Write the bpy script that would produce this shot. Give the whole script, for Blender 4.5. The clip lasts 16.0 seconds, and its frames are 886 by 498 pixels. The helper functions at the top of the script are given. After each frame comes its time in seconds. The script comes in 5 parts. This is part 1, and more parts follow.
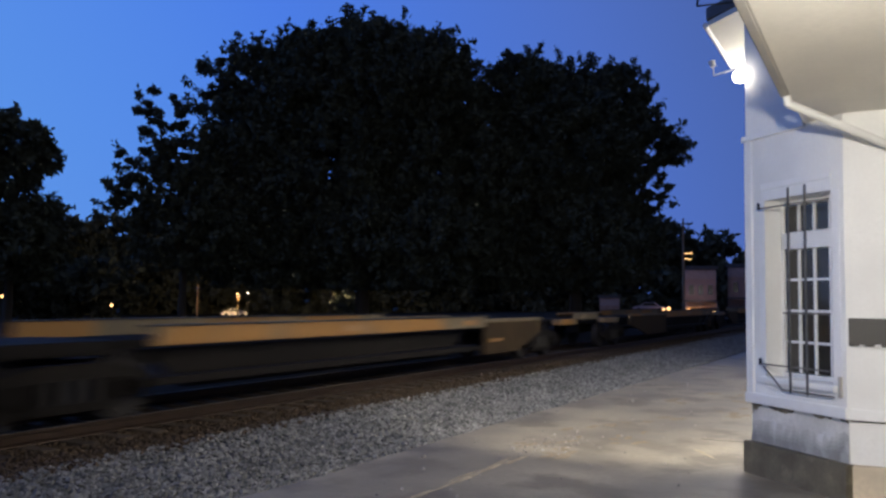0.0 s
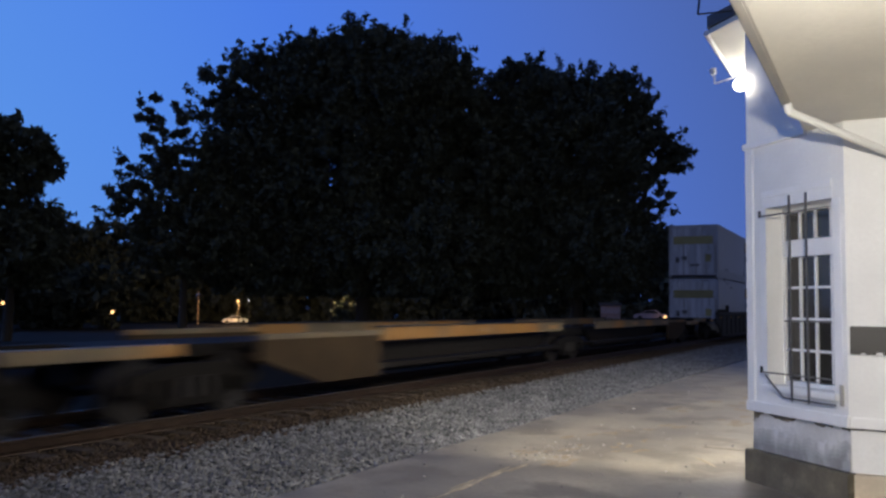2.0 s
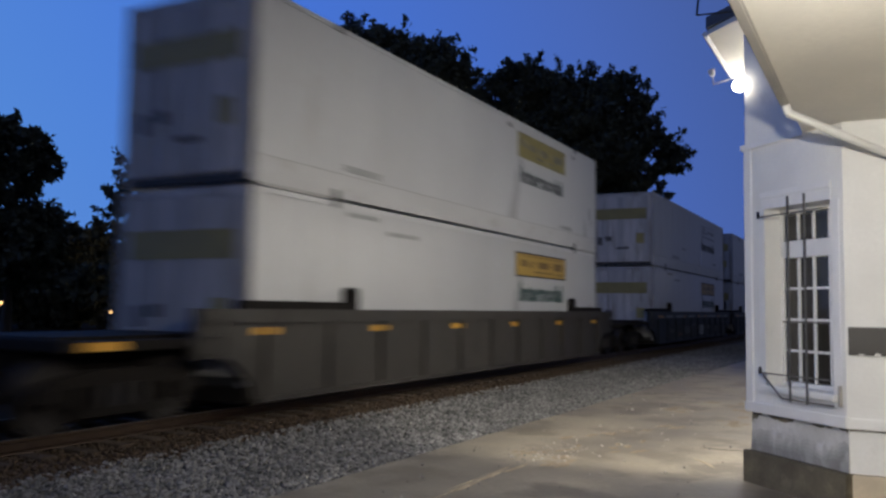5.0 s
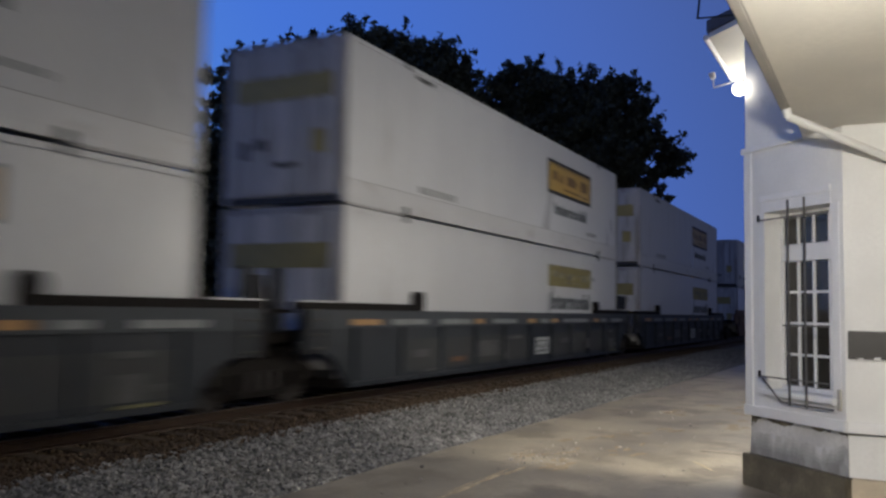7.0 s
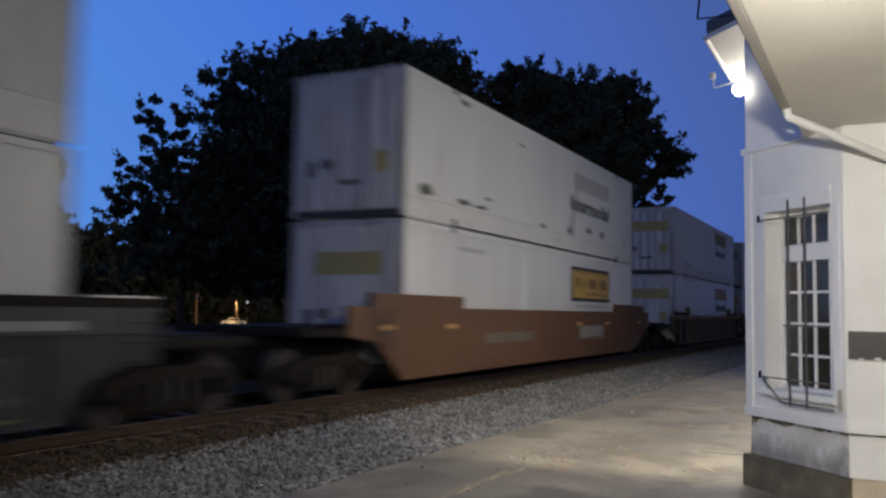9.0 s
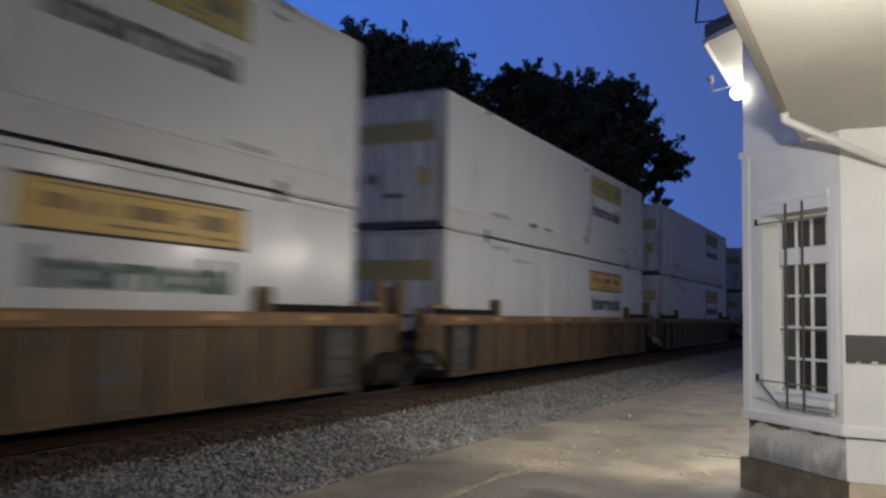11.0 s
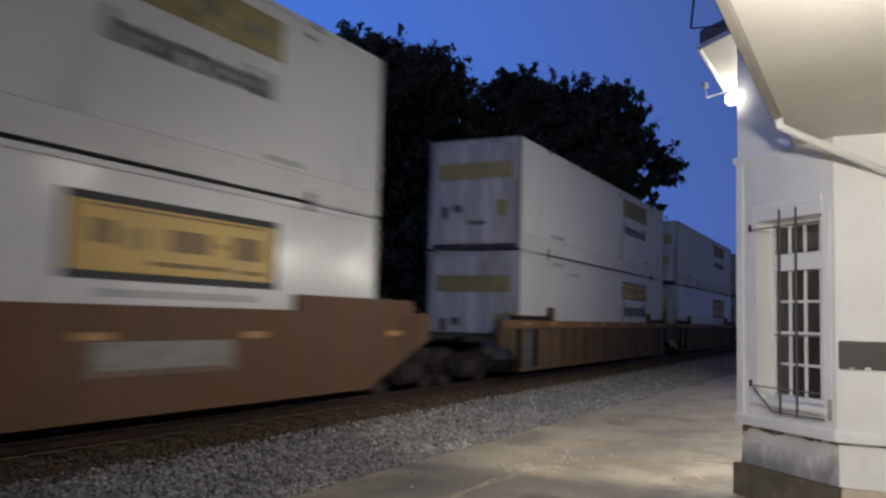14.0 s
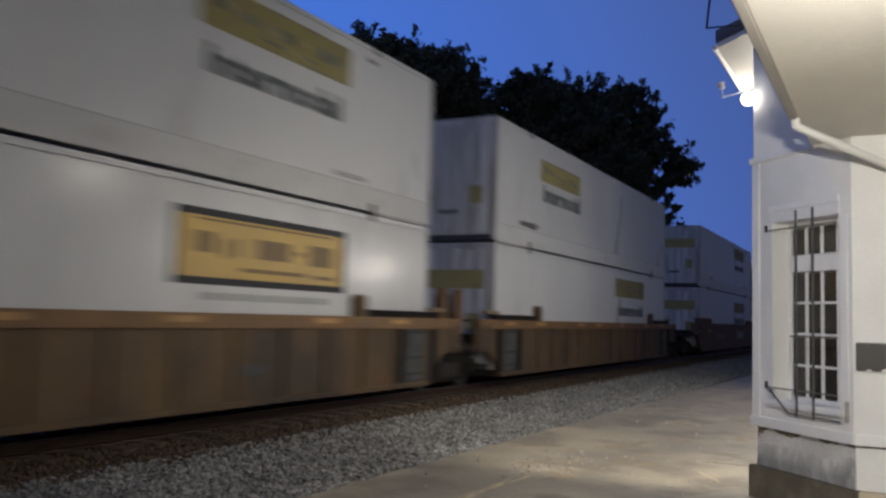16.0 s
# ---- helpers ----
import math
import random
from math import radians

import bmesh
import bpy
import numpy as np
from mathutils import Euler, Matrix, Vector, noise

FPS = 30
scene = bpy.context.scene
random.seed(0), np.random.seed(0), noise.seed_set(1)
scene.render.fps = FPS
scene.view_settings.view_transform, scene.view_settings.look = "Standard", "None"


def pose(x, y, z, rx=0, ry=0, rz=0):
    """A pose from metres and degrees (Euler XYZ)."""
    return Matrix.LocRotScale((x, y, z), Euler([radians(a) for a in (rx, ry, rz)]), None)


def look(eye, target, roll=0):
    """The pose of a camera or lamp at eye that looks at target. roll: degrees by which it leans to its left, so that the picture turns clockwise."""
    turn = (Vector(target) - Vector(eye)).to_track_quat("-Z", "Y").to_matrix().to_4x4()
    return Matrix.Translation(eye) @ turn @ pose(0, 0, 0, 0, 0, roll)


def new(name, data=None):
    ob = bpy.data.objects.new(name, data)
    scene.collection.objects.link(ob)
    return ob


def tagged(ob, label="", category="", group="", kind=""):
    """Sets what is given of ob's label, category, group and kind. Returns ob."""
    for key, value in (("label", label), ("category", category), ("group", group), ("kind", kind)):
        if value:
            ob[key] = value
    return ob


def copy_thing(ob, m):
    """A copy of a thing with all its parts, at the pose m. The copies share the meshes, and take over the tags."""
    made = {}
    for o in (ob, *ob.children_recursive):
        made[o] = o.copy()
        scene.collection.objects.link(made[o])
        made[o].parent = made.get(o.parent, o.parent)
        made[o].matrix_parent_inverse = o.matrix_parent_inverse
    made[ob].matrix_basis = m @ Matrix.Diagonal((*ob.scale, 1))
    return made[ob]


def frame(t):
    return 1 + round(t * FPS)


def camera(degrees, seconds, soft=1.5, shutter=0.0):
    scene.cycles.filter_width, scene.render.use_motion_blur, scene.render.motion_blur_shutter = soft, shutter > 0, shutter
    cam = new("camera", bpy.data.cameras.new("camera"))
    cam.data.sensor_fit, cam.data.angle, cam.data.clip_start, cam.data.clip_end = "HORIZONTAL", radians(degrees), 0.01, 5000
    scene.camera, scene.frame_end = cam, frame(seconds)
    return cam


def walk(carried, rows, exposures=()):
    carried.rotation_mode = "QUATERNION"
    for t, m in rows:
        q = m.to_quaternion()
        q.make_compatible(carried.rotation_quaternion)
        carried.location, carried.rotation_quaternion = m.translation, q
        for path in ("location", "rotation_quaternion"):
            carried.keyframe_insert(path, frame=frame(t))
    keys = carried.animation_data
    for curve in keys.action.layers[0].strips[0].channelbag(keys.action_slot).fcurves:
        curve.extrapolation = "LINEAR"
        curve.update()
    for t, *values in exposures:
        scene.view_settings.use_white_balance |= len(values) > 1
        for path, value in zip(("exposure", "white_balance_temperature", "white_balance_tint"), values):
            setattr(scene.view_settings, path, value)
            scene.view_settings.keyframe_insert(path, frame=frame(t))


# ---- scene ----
# World: x along the track (the train runs towards -x), y across to the track, z up, 0 at the top of the rails.
EYE = 1.489
SPEED = 20.33            # metres a second
FACE = 7.90              # near side of the containers
TRACK = FACE + 1.295     # centre line of the track
GROUND = -0.20           # platform paving

cam = camera(55.33, 16.0, soft=2.6, shutter=0.6)


def gaze(yaw, pitch, roll):
    a, b = radians(yaw), radians(pitch)
    eye = Vector((0, 0, EYE))
    return look(eye, eye + Vector((math.cos(a) * math.cos(b), math.sin(a) * math.cos(b), math.sin(b))), roll)


PATH = [(0.0, 27.582, 3.458, 0.592), (0.5, 27.663, 3.632, 0.677), (1.0, 27.715, 3.786, 0.675), (1.5, 27.693, 3.856, 0.658),
        (2.0, 27.652, 3.955, 0.683), (2.5, 27.631, 3.986, 0.724), (3.0, 27.604, 3.975, 0.712), (3.5, 27.6, 3.981, 0.673),
        (4.0, 27.573, 3.941, 0.708), (6.5, 27.577, 4.118, 0.91), (7.0, 27.561, 4.121, 1.006), (7.5, 27.555, 4.088, 1.032),
        (8.0, 27.557, 4.116, 1.042), (8.5, 27.565, 4.145, 1.0), (9.0, 27.574, 4.166, 0.94), (11.5, 27.337, 4.429, 1.159),
        (12.0, 27.127, 4.482, 1.121), (12.5, 26.982, 4.479, 1.138), (13.0, 26.913, 4.541, 1.098), (13.5, 26.941, 4.585, 1.162),
        (14.0, 27.071, 4.602, 1.418), (14.5, 27.232, 4.636, 1.455), (15.0, 27.467, 4.618, 1.577), (15.5, 27.738, 4.605, 1.632),
        (16.0, 28.034, 4.595, 1.6)]
# the camera stops down as the white containers fill its picture
STOPS = [(0.0, 0.24), (2.5, 0.24), (3.5, 0.16), (4.2, 0.02), (6.5, 0.0), (9.0, 0.06), (11.5, -0.04), (12.5, -0.06), (14.3, 0.04), (16.0, 0.0)]
walk(cam, [(t, gaze(*a)) for t, *a in PATH], STOPS)

# ---- sky and lamps ----
world = bpy.data.worlds.new("dusk")
scene.world = world
world.use_nodes = True
wn, wl = world.node_tree.nodes, world.node_tree.links
sky = wn.new("ShaderNodeTexSky")
sky.sky_type, sky.sun_disc = "NISHITA", False
sky.sun_elevation, sky.sun_rotation = radians(1.0), radians(-10)
sky.ozone_density, sky.air_density, sky.dust_density = 4.0, 1.3, 0.5
# after sunset: the west glows blue, the east is nearly dark
where = wn.new("ShaderNodeTexCoord")
west = wn.new("ShaderNodeVectorMath")
west.operation = "DOT_PRODUCT"
west.inputs[1].default_value = (math.cos(radians(85)), math.sin(radians(85)), -0.30)
turned = wn.new("ShaderNodeMapRange")
turned.inputs[1].default_value = -1.0
wl.new(where.outputs["Generated"], west.inputs[0])
wl.new(west.outputs["Value"], turned.inputs[0])
ramp = wn.new("ShaderNodeValToRGB")
dusk = ((0.0, (0.048, 0.052, 0.068)), (0.45, (0.045, 0.060, 0.14)), (0.64, (0.056, 0.118, 0.41)), (0.78, (0.052, 0.150, 0.58)), (0.93, (0.078, 0.222, 0.60)), (1.0, (0.15, 0.31, 0.62)))
for k, (at, colour) in enumerate(dusk):
    stop = ramp.color_ramp.elements[k] if k < 2 else ramp.color_ramp.elements.new(at)
    stop.position, stop.color = at, (*colour, 1)
wl.new(turned.outputs[0], ramp.inputs[0])
faint = wn.new("ShaderNodeMix")
faint.data_type, faint.blend_type = "RGBA", "ADD"
faint.inputs["Factor"].default_value = 0.015
wl.new(ramp.outputs[0], faint.inputs[6])
wl.new(sky.outputs[0], faint.inputs[7])
wl.new(faint.outputs[2], wn["Background"].inputs[0])
wn["Background"].inputs[1].default_value = 1.12


def lamp(name, place, watts, colour, size=0.12):
    data = bpy.data.lights.new(name, "POINT")
    data.energy, data.color, data.shadow_soft_size = watts, colour, size
    ob = new(name, data)
    ob.location = place
    return ob


def flood(name, place, aim, watts, colour, cone):
    data = bpy.data.lights.new(name, "SPOT")
    data.energy, data.color, data.shadow_soft_size, data.spot_size, data.spot_blend = watts, colour, 0.03, radians(cone), 0.6
    ob = new(name, data)
    ob.matrix_basis = look(place, Vector(place) + Vector(aim))
    return ob


WARM = (1.0, 0.945, 0.85)
CANOPY_LAMP = (3.10, 0.10, 2.74)
FILL_LAMP = (-1.4, 0.05, 2.75)
BAY_LAMP = (8.98, 1.28, 3.81)
WALL_LAMPS = ((11.7, 1.40, 4.25), (14.7, 1.45, 2.97), (18.3, 1.45, 2.97), (22.4, 1.45, 2.95))      # along the platform front, past the bay
lamp("canopy_lamp_light", CANOPY_LAMP, 265, WARM, 0.10)
flood("canopy_lamp_beam", CANOPY_LAMP, (1.0, -0.15, -0.85), 310, WARM, 150)       # added fill at the lamp's place, brightening the station's end wall
# unseen fill lamp added behind the camera to lift walls and gravel
lamp("canopy_lamp_light", FILL_LAMP, 35, WARM, 0.10)
flood("bay_lamp_light", (9.05, 1.37, 3.81), (0.6, 0.9, -0.8), 240, WARM, 130)
flood("bay_lamp_beam", (9.05, 1.37, 3.80), (0.72, 0.36, -1.0), 700, WARM, 88)     # second spot added at the bay lamp to brighten the paving
for place, watts in zip(WALL_LAMPS, (45, 110, 125, 135)):
    lamp("wall_lamp_light", place, watts, WARM, 0.10)
STREET_LAMP = (108.6, 95.2, 2.2)
lamp("street_lamp_light", STREET_LAMP, 1800, (1.0, 0.62, 0.28), 0.15)
YARD_LAMP, PORCH = (98.2, 69.0, 4.6), (114.2, 22.0, 2.0)
lamp("yard_lamp_light", YARD_LAMP, 2600, (1.0, 0.75, 0.42), 0.12)
lamp("porch_light", PORCH, 60, (1.0, 0.66, 0.45), 0.12)


# ---- materials ----
def mat(name, colour, rough=0.6, metal=0.0, var=0.25, scale=3.0, fine=40.0, bump=0.15, stain=None, stain_at=0.58, stain_scale=1.2,
        stretch=(1, 1, 1), glow=None, per_object=0.0, per_island=0.0, spec=0.5):
    """A procedural surface: base colour varied at two scales, an optional stain colour, and fine relief."""
    m = bpy.data.materials.new(name)
    m.use_nodes = True
    n, l = m.node_tree.nodes, m.node_tree.links
    b = n["Principled BSDF"]
    b.inputs["Roughness"].default_value, b.inputs["Metallic"].default_value = rough, metal
    b.inputs["Specular IOR Level"].default_value = spec
    tc = n.new("ShaderNodeTexCoord")
    mp = n.new("ShaderNodeMapping")
    mp.inputs["Scale"].default_value = stretch
    l.new(tc.outputs["Object"], mp.inputs[0])

    def cloud(s, detail=6):
        t = n.new("ShaderNodeTexNoise")
        t.inputs["Scale"].default_value, t.inputs["Detail"].default_value = s, detail
        l.new(mp.outputs[0], t.inputs["Vector"])
        return t

    def blend(kind, fac, a, c):
        x = n.new("ShaderNodeMix")
        x.data_type, x.blend_type = "RGBA", kind
        for socket, value in ((x.inputs["Factor"], fac), (x.inputs[6], a), (x.inputs[7], c)):
            if isinstance(value, bpy.types.NodeSocket):
                l.new(value, socket)
            elif isinstance(value, tuple):
                socket.default_value = (*value, 1)
            else:
                socket.default_value = value
        return x.outputs[2]

    def span(value, lo, hi, a, c):
        r = n.new("ShaderNodeMapRange")
        for i, v in enumerate((lo, hi, a, c)):
            r.inputs[i + 1].default_value = v
        l.new(value, r.inputs[0])
        return r.outputs[0]

    big, small = cloud(scale), cloud(fine, 3)
    dark = tuple(max(0, c * (1 - var)) for c in colour)
    light = tuple(min(1, c * (1 + var * 0.6)) for c in colour)
    out = blend("MIX", span(big.outputs[0], 0.3, 0.7, 0, 1), dark, light)
    out = blend("MIX", span(small.outputs[0], 0.35, 0.7, 0, 0.5), out, tuple(c * (1 - var * 0.8) for c in colour))
    if stain:
        st = cloud(stain_scale, 8)
        out = blend("MIX", span(st.outputs[0], stain_at, stain_at + 0.12, 0, 0.85), out, stain)
    if per_object or per_island:
        info = n.new("ShaderNodeObjectInfo").outputs["Random"] if per_object else n.new("ShaderNodeNewGeometry").outputs["Random Per Island"]
        k = per_object or per_island
        hsv = n.new("ShaderNodeHueSaturation")
        l.new(out, hsv.inputs["Color"])
        l.new(span(info, 0, 1, 1 - k, 1 + k), hsv.inputs["Value"])
        out = hsv.outputs[0]
    l.new(out, b.inputs["Base Color"])
    if bump:
        bp = n.new("ShaderNodeBump")
        bp.inputs["Strength"].default_value, bp.inputs["Distance"].default_value = bump, 0.02
        l.new(small.outputs[0], bp.inputs["Height"])
        l.new(bp.outputs[0], b.inputs["Normal"])
    l.new(span(big.outputs[0], 0.2, 0.8, max(0.02, rough - 0.1), min(1, rough + 0.1)), b.inputs["Roughness"])
    if glow:
        b.inputs["Emission Color"].default_value = (*glow[:3], 1)
        b.inputs["Emission Strength"].default_value = glow[3]
    return m


M_PAVE = mat("worn_concrete", (0.285, 0.243, 0.172), 0.55, var=0.42, scale=0.9, fine=18, bump=0.3, stain=(0.142, 0.119, 0.083), stain_at=0.5, stain_scale=1.5)
M_PAVE_PATCH = mat("pale_crumbled_concrete", (0.50, 0.405, 0.27), 0.9, var=0.45, scale=9, fine=60, bump=0.5)
M_DEBRIS = mat("pale_grit", (0.34, 0.31, 0.27), 0.6, var=0.4, scale=9, fine=40, bump=0.1, per_island=0.5)
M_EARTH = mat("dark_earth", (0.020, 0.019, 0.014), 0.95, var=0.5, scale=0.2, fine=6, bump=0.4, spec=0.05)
M_GRAVEL = mat("grey_limestone_gravel", (0.225, 0.219, 0.205), 0.85, var=0.3, scale=2, fine=60, bump=0.3, per_island=0.45, spec=0.3)
M_GRAVEL_BED = mat("gravel_bed", (0.16, 0.155, 0.145), 0.95, var=0.5, scale=8, fine=45, bump=0.6)
M_BALLAST = mat("rust_stained_ballast", (0.085, 0.056, 0.032), 0.9, var=0.35, scale=3, fine=40, bump=0.4, per_island=0.25)
M_BALLAST_BED = mat("rusty_ballast_bed", (0.075, 0.05, 0.03), 0.95, var=0.5, scale=6, fine=30, bump=0.6)
M_TIE = mat("creosoted_tie_wood", (0.07, 0.05, 0.035), 0.85, var=0.4, scale=2, fine=30, stretch=(1, 0.2, 1), bump=0.3, per_object=0.3)
M_RAIL = mat("rusty_rail_steel", (0.06, 0.036, 0.022), 0.5, 0.6, var=0.3, scale=5, fine=60, bump=0.1)
M_RAIL_TOP = mat("polished_rail_head", (0.20, 0.18, 0.16), 0.5, 0.8, var=0.1, scale=3, fine=40, bump=0.05)
M_WALL = mat("white_painted_brick", (0.80, 0.80, 0.78), 0.65, var=0.10, scale=1.5, fine=30, bump=0.12, stain=(0.55, 0.54, 0.52), stain_at=0.66, stain_scale=1.6)
M_TRIM = mat("white_gloss_trim", (0.80, 0.80, 0.79), 0.4, var=0.06, scale=4, fine=30, bump=0.05)
M_PLINTH = mat("flaking_white_plinth", (0.64, 0.63, 0.60), 0.8, var=0.3, scale=2.5, fine=30, bump=0.3, stain=(0.28, 0.265, 0.24), stain_at=0.58, stain_scale=3.6)
# five greys, pale to dark, for the layers stacked on the plinth
M_PLINTH_GREYS = [mat("graded_grey_plaster", tuple(v * c for c in (1.0, 0.99, 0.93)), 0.85, var=0.3, scale=5, fine=30, bump=0.3, stain=tuple(min(0.66, v * 1.3 * c) for c in (1.0, 0.99, 0.95)), stain_at=0.50, stain_scale=7, stretch=(1, 1, 0.5)) for v in (0.58, 0.51, 0.44, 0.37, 0.31)]
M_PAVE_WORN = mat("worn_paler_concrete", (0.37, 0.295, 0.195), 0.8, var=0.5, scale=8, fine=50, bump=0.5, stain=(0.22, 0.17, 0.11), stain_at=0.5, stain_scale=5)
M_FOOT = mat("damp_bare_stone", (0.17, 0.145, 0.098), 0.85, var=0.45, scale=4, fine=35, bump=0.4, stain=(0.24, 0.20, 0.14), stain_at=0.6, stain_scale=5)
M_SOFFIT = mat("cream_painted_soffit", (0.78, 0.75, 0.68), 0.6, var=0.1, scale=1.2, fine=20, bump=0.06)
M_GUTTER = mat("grey_painted_gutter", (0.42, 0.40, 0.36), 0.5, var=0.15, scale=2, fine=20, bump=0.05)
M_CREAM = mat("stained_cream_render", (0.68, 0.58, 0.43), 0.8, var=0.3, scale=3, fine=30, bump=0.2)
M_FLANGE = mat("orange_tan_flange_paint", (0.20, 0.105, 0.035), 0.6, var=0.3, scale=1.5, fine=25, bump=0.1, stain=(0.12, 0.07, 0.035), stain_at=0.58, stain_scale=2.0)
M_DIM = mat("grimy_brown_plate", (0.066, 0.042, 0.021), 0.8, var=0.4, scale=1.5, fine=20, bump=0.15, spec=0.2)
M_NAVY_FLANGE = mat("dull_grey_blue_flange", (0.030, 0.036, 0.042), 0.6, var=0.35, scale=2, fine=25, bump=0.1)
M_PANEL_MARK = mat("dull_ochre_print", (0.19, 0.115, 0.03), 0.5, var=0.2, scale=3, fine=20, bump=0)
M_BLACK = mat("black_iron", (0.03, 0.03, 0.03), 0.5, 0.3, var=0.3, scale=8, fine=60, bump=0.1)
M_BAR = mat("grey_iron_bar", (0.16, 0.155, 0.145), 0.5, 0.4, var=0.3, scale=8, fine=60, bump=0.1)
M_GLASS_DARK = mat("dark_window_pane", (0.055, 0.05, 0.042), 0.08, var=0.5, scale=3, fine=10, bump=0.0, stretch=(1, 1, 0.3))
M_ROOF = mat("slate_roof", (0.09, 0.09, 0.10), 0.7, var=0.3, scale=2, fine=25, bump=0.3)
M_SIGN = mat("dark_sign_board", (0.035, 0.032, 0.029), 0.5, var=0.2, scale=4, fine=30, bump=0.05)
M_BULB = mat("lit_bulb_glass", (1, 1, 1), 0.3, var=0, bump=0, glow=(1.0, 0.93, 0.80, 7))
M_BOX = mat("white_container_paint", (0.60, 0.60, 0.59), 0.32, var=0.10, scale=0.5, fine=18, bump=0.04, stain=(0.45, 0.43, 0.40), stain_at=0.63, stain_scale=0.9, stretch=(1, 1, 0.35), per_object=0.08)
M_BOX_END = mat("weathered_container_end", (0.44, 0.43, 0.42), 0.55, var=0.3, scale=1.4, fine=18, bump=0.1, stain=(0.25, 0.235, 0.215), stain_at=0.50, stain_scale=1.8, stretch=(1, 1.6, 0.3), per_object=0.2)
M_BOX_RAIL = mat("grimy_container_rail", (0.40, 0.39, 0.37), 0.55, var=0.25, scale=2, fine=30, bump=0.1)
M_SEAM = mat("dark_gap_rubber", (0.03, 0.03, 0.03), 0.7, var=0.2, bump=0.1)
M_YELLOW = mat("yellow_decal", (0.46, 0.29, 0.05), 0.4, var=0.12, scale=2, fine=20, bump=0.02, per_object=0.15)
M_YELLOW_OLD = mat("faded_yellow_panel", (0.30, 0.25, 0.09), 0.6, var=0.25, scale=2, fine=20, bump=0.05, per_object=0.2)
M_DECAL_DARK = mat("dark_green_decal", (0.06, 0.10, 0.085), 0.5, var=0.3, scale=3, fine=20, bump=0.02)
M_DECAL_GREY = mat("faint_grey_print", (0.34, 0.34, 0.33), 0.5, var=0.3, scale=6, fine=30, bump=0.0)
M_CAR_YELLOW = mat("rusty_tan_railcar_paint", (0.106, 0.063, 0.026), 0.65, var=0.5, scale=1.0, fine=22, bump=0.15, stain=(0.044, 0.029, 0.018), stain_at=0.51, stain_scale=1.5, stretch=(1, 1, 0.45))
M_CAR_RED = mat("oxide_red_railcar_paint", (0.112, 0.049, 0.017), 0.65, var=0.25, scale=1.0, fine=22, bump=0.1, stain=(0.06, 0.032, 0.022), stain_at=0.6, stain_scale=1.2, stretch=(1, 1, 0.4))
M_CAR_NAVY = mat("blue_black_railcar_paint", (0.0075, 0.0118, 0.0175), 0.6, var=0.35, scale=1.2, fine=22, bump=0.12, stain=(0.022, 0.024, 0.028), stain_at=0.6, stain_scale=1.5, stretch=(1, 1, 0.4))
M_CAR_GREY = mat("grey_brown_railcar_paint", (0.042, 0.036, 0.028), 0.65, var=0.3, scale=1.2, fine=22, bump=0.12, stain=(0.022, 0.017, 0.013), stain_at=0.55, stain_scale=1.4, stretch=(1, 1, 0.4))
M_TRUCK = mat("greasy_cast_steel", (0.016, 0.013, 0.011), 0.8, 0.0, var=0.4, scale=4, fine=40, bump=0.2, spec=0.15)
M_WHEEL = mat("worn_wheel_steel", (0.022, 0.017, 0.014), 0.7, 0.1, var=0.3, scale=5, fine=40, bump=0.1)
M_MARK = mat("white_reflective_mark", (0.65, 0.66, 0.64), 0.4, var=0.15, scale=4, fine=30, bump=0.0)
M_MARK_Y = mat("yellow_reflective_mark", (0.75, 0.38, 0.03), 0.4, var=0.15, scale=4, fine=30, bump=0.0)
M_MARK_OLD = mat("grimy_white_reflector", (0.21, 0.22, 0.215), 0.5, var=0.4, scale=5, fine=30, bump=0.0)
M_BOARD = mat("grimy_white_board", (0.40, 0.41, 0.40), 0.5, var=0.3, scale=5, fine=30, bump=0.0)
M_PLATE = mat("faded_pale_plate", (0.25, 0.24, 0.225), 0.6, var=0.4, scale=5, fine=30, bump=0.02)
M_MARK_DULL = mat("dull_orange_reflector", (0.42, 0.22, 0.07), 0.45, var=0.25, scale=4, fine=30, bump=0.0)
M_BEAM = mat("mottled_tan_beam_paint", (0.21, 0.155, 0.085), 0.6, var=0.35, scale=0.8, fine=14, bump=0.1, stain=(0.40, 0.18, 0.03), stain_at=0.49, stain_scale=0.45)
M_DUST = mat("dusty_railcar_panel", (0.036, 0.037, 0.037), 0.75, var=0.35, scale=1.6, fine=18, bump=0.1, stain=(0.028, 0.031, 0.035), stain_at=0.55, stain_scale=2.2)
M_BOX_LOW = mat("grimy_white_bottom_rail", (0.57, 0.565, 0.55), 0.4, var=0.12, scale=1.2, fine=20, bump=0.05, stain=(0.40, 0.375, 0.34), stain_at=0.58, stain_scale=1.6, stretch=(0.6, 1, 1.5), per_object=0.1)
M_BOX_RIB = mat("streaked_end_rib_paint", (0.47, 0.465, 0.455), 0.5, var=0.25, scale=1.6, fine=18, bump=0.06, stain=(0.30, 0.285, 0.26), stain_at=0.52, stain_scale=2.0, stretch=(1, 2.5, 0.35), per_object=0.2)
M_SCUFF = mat("dark_scraped_paint", (0.10, 0.095, 0.085), 0.7, var=0.5, scale=6, fine=30, bump=0.1, stain=(0.35, 0.34, 0.31), stain_at=0.55, stain_scale=7)
M_WORD_GREY = mat("weathered_dark_lettering", (0.115, 0.125, 0.122), 0.55, var=0.4, scale=4, fine=20, bump=0.02, stain=(0.30, 0.30, 0.29), stain_at=0.6, stain_scale=5)
M_LEAF = mat("summer_foliage", (0.11, 0.12, 0.085), 0.8, var=0.4, scale=0.4, fine=3, bump=0.0, per_island=0.22, spec=0.15)
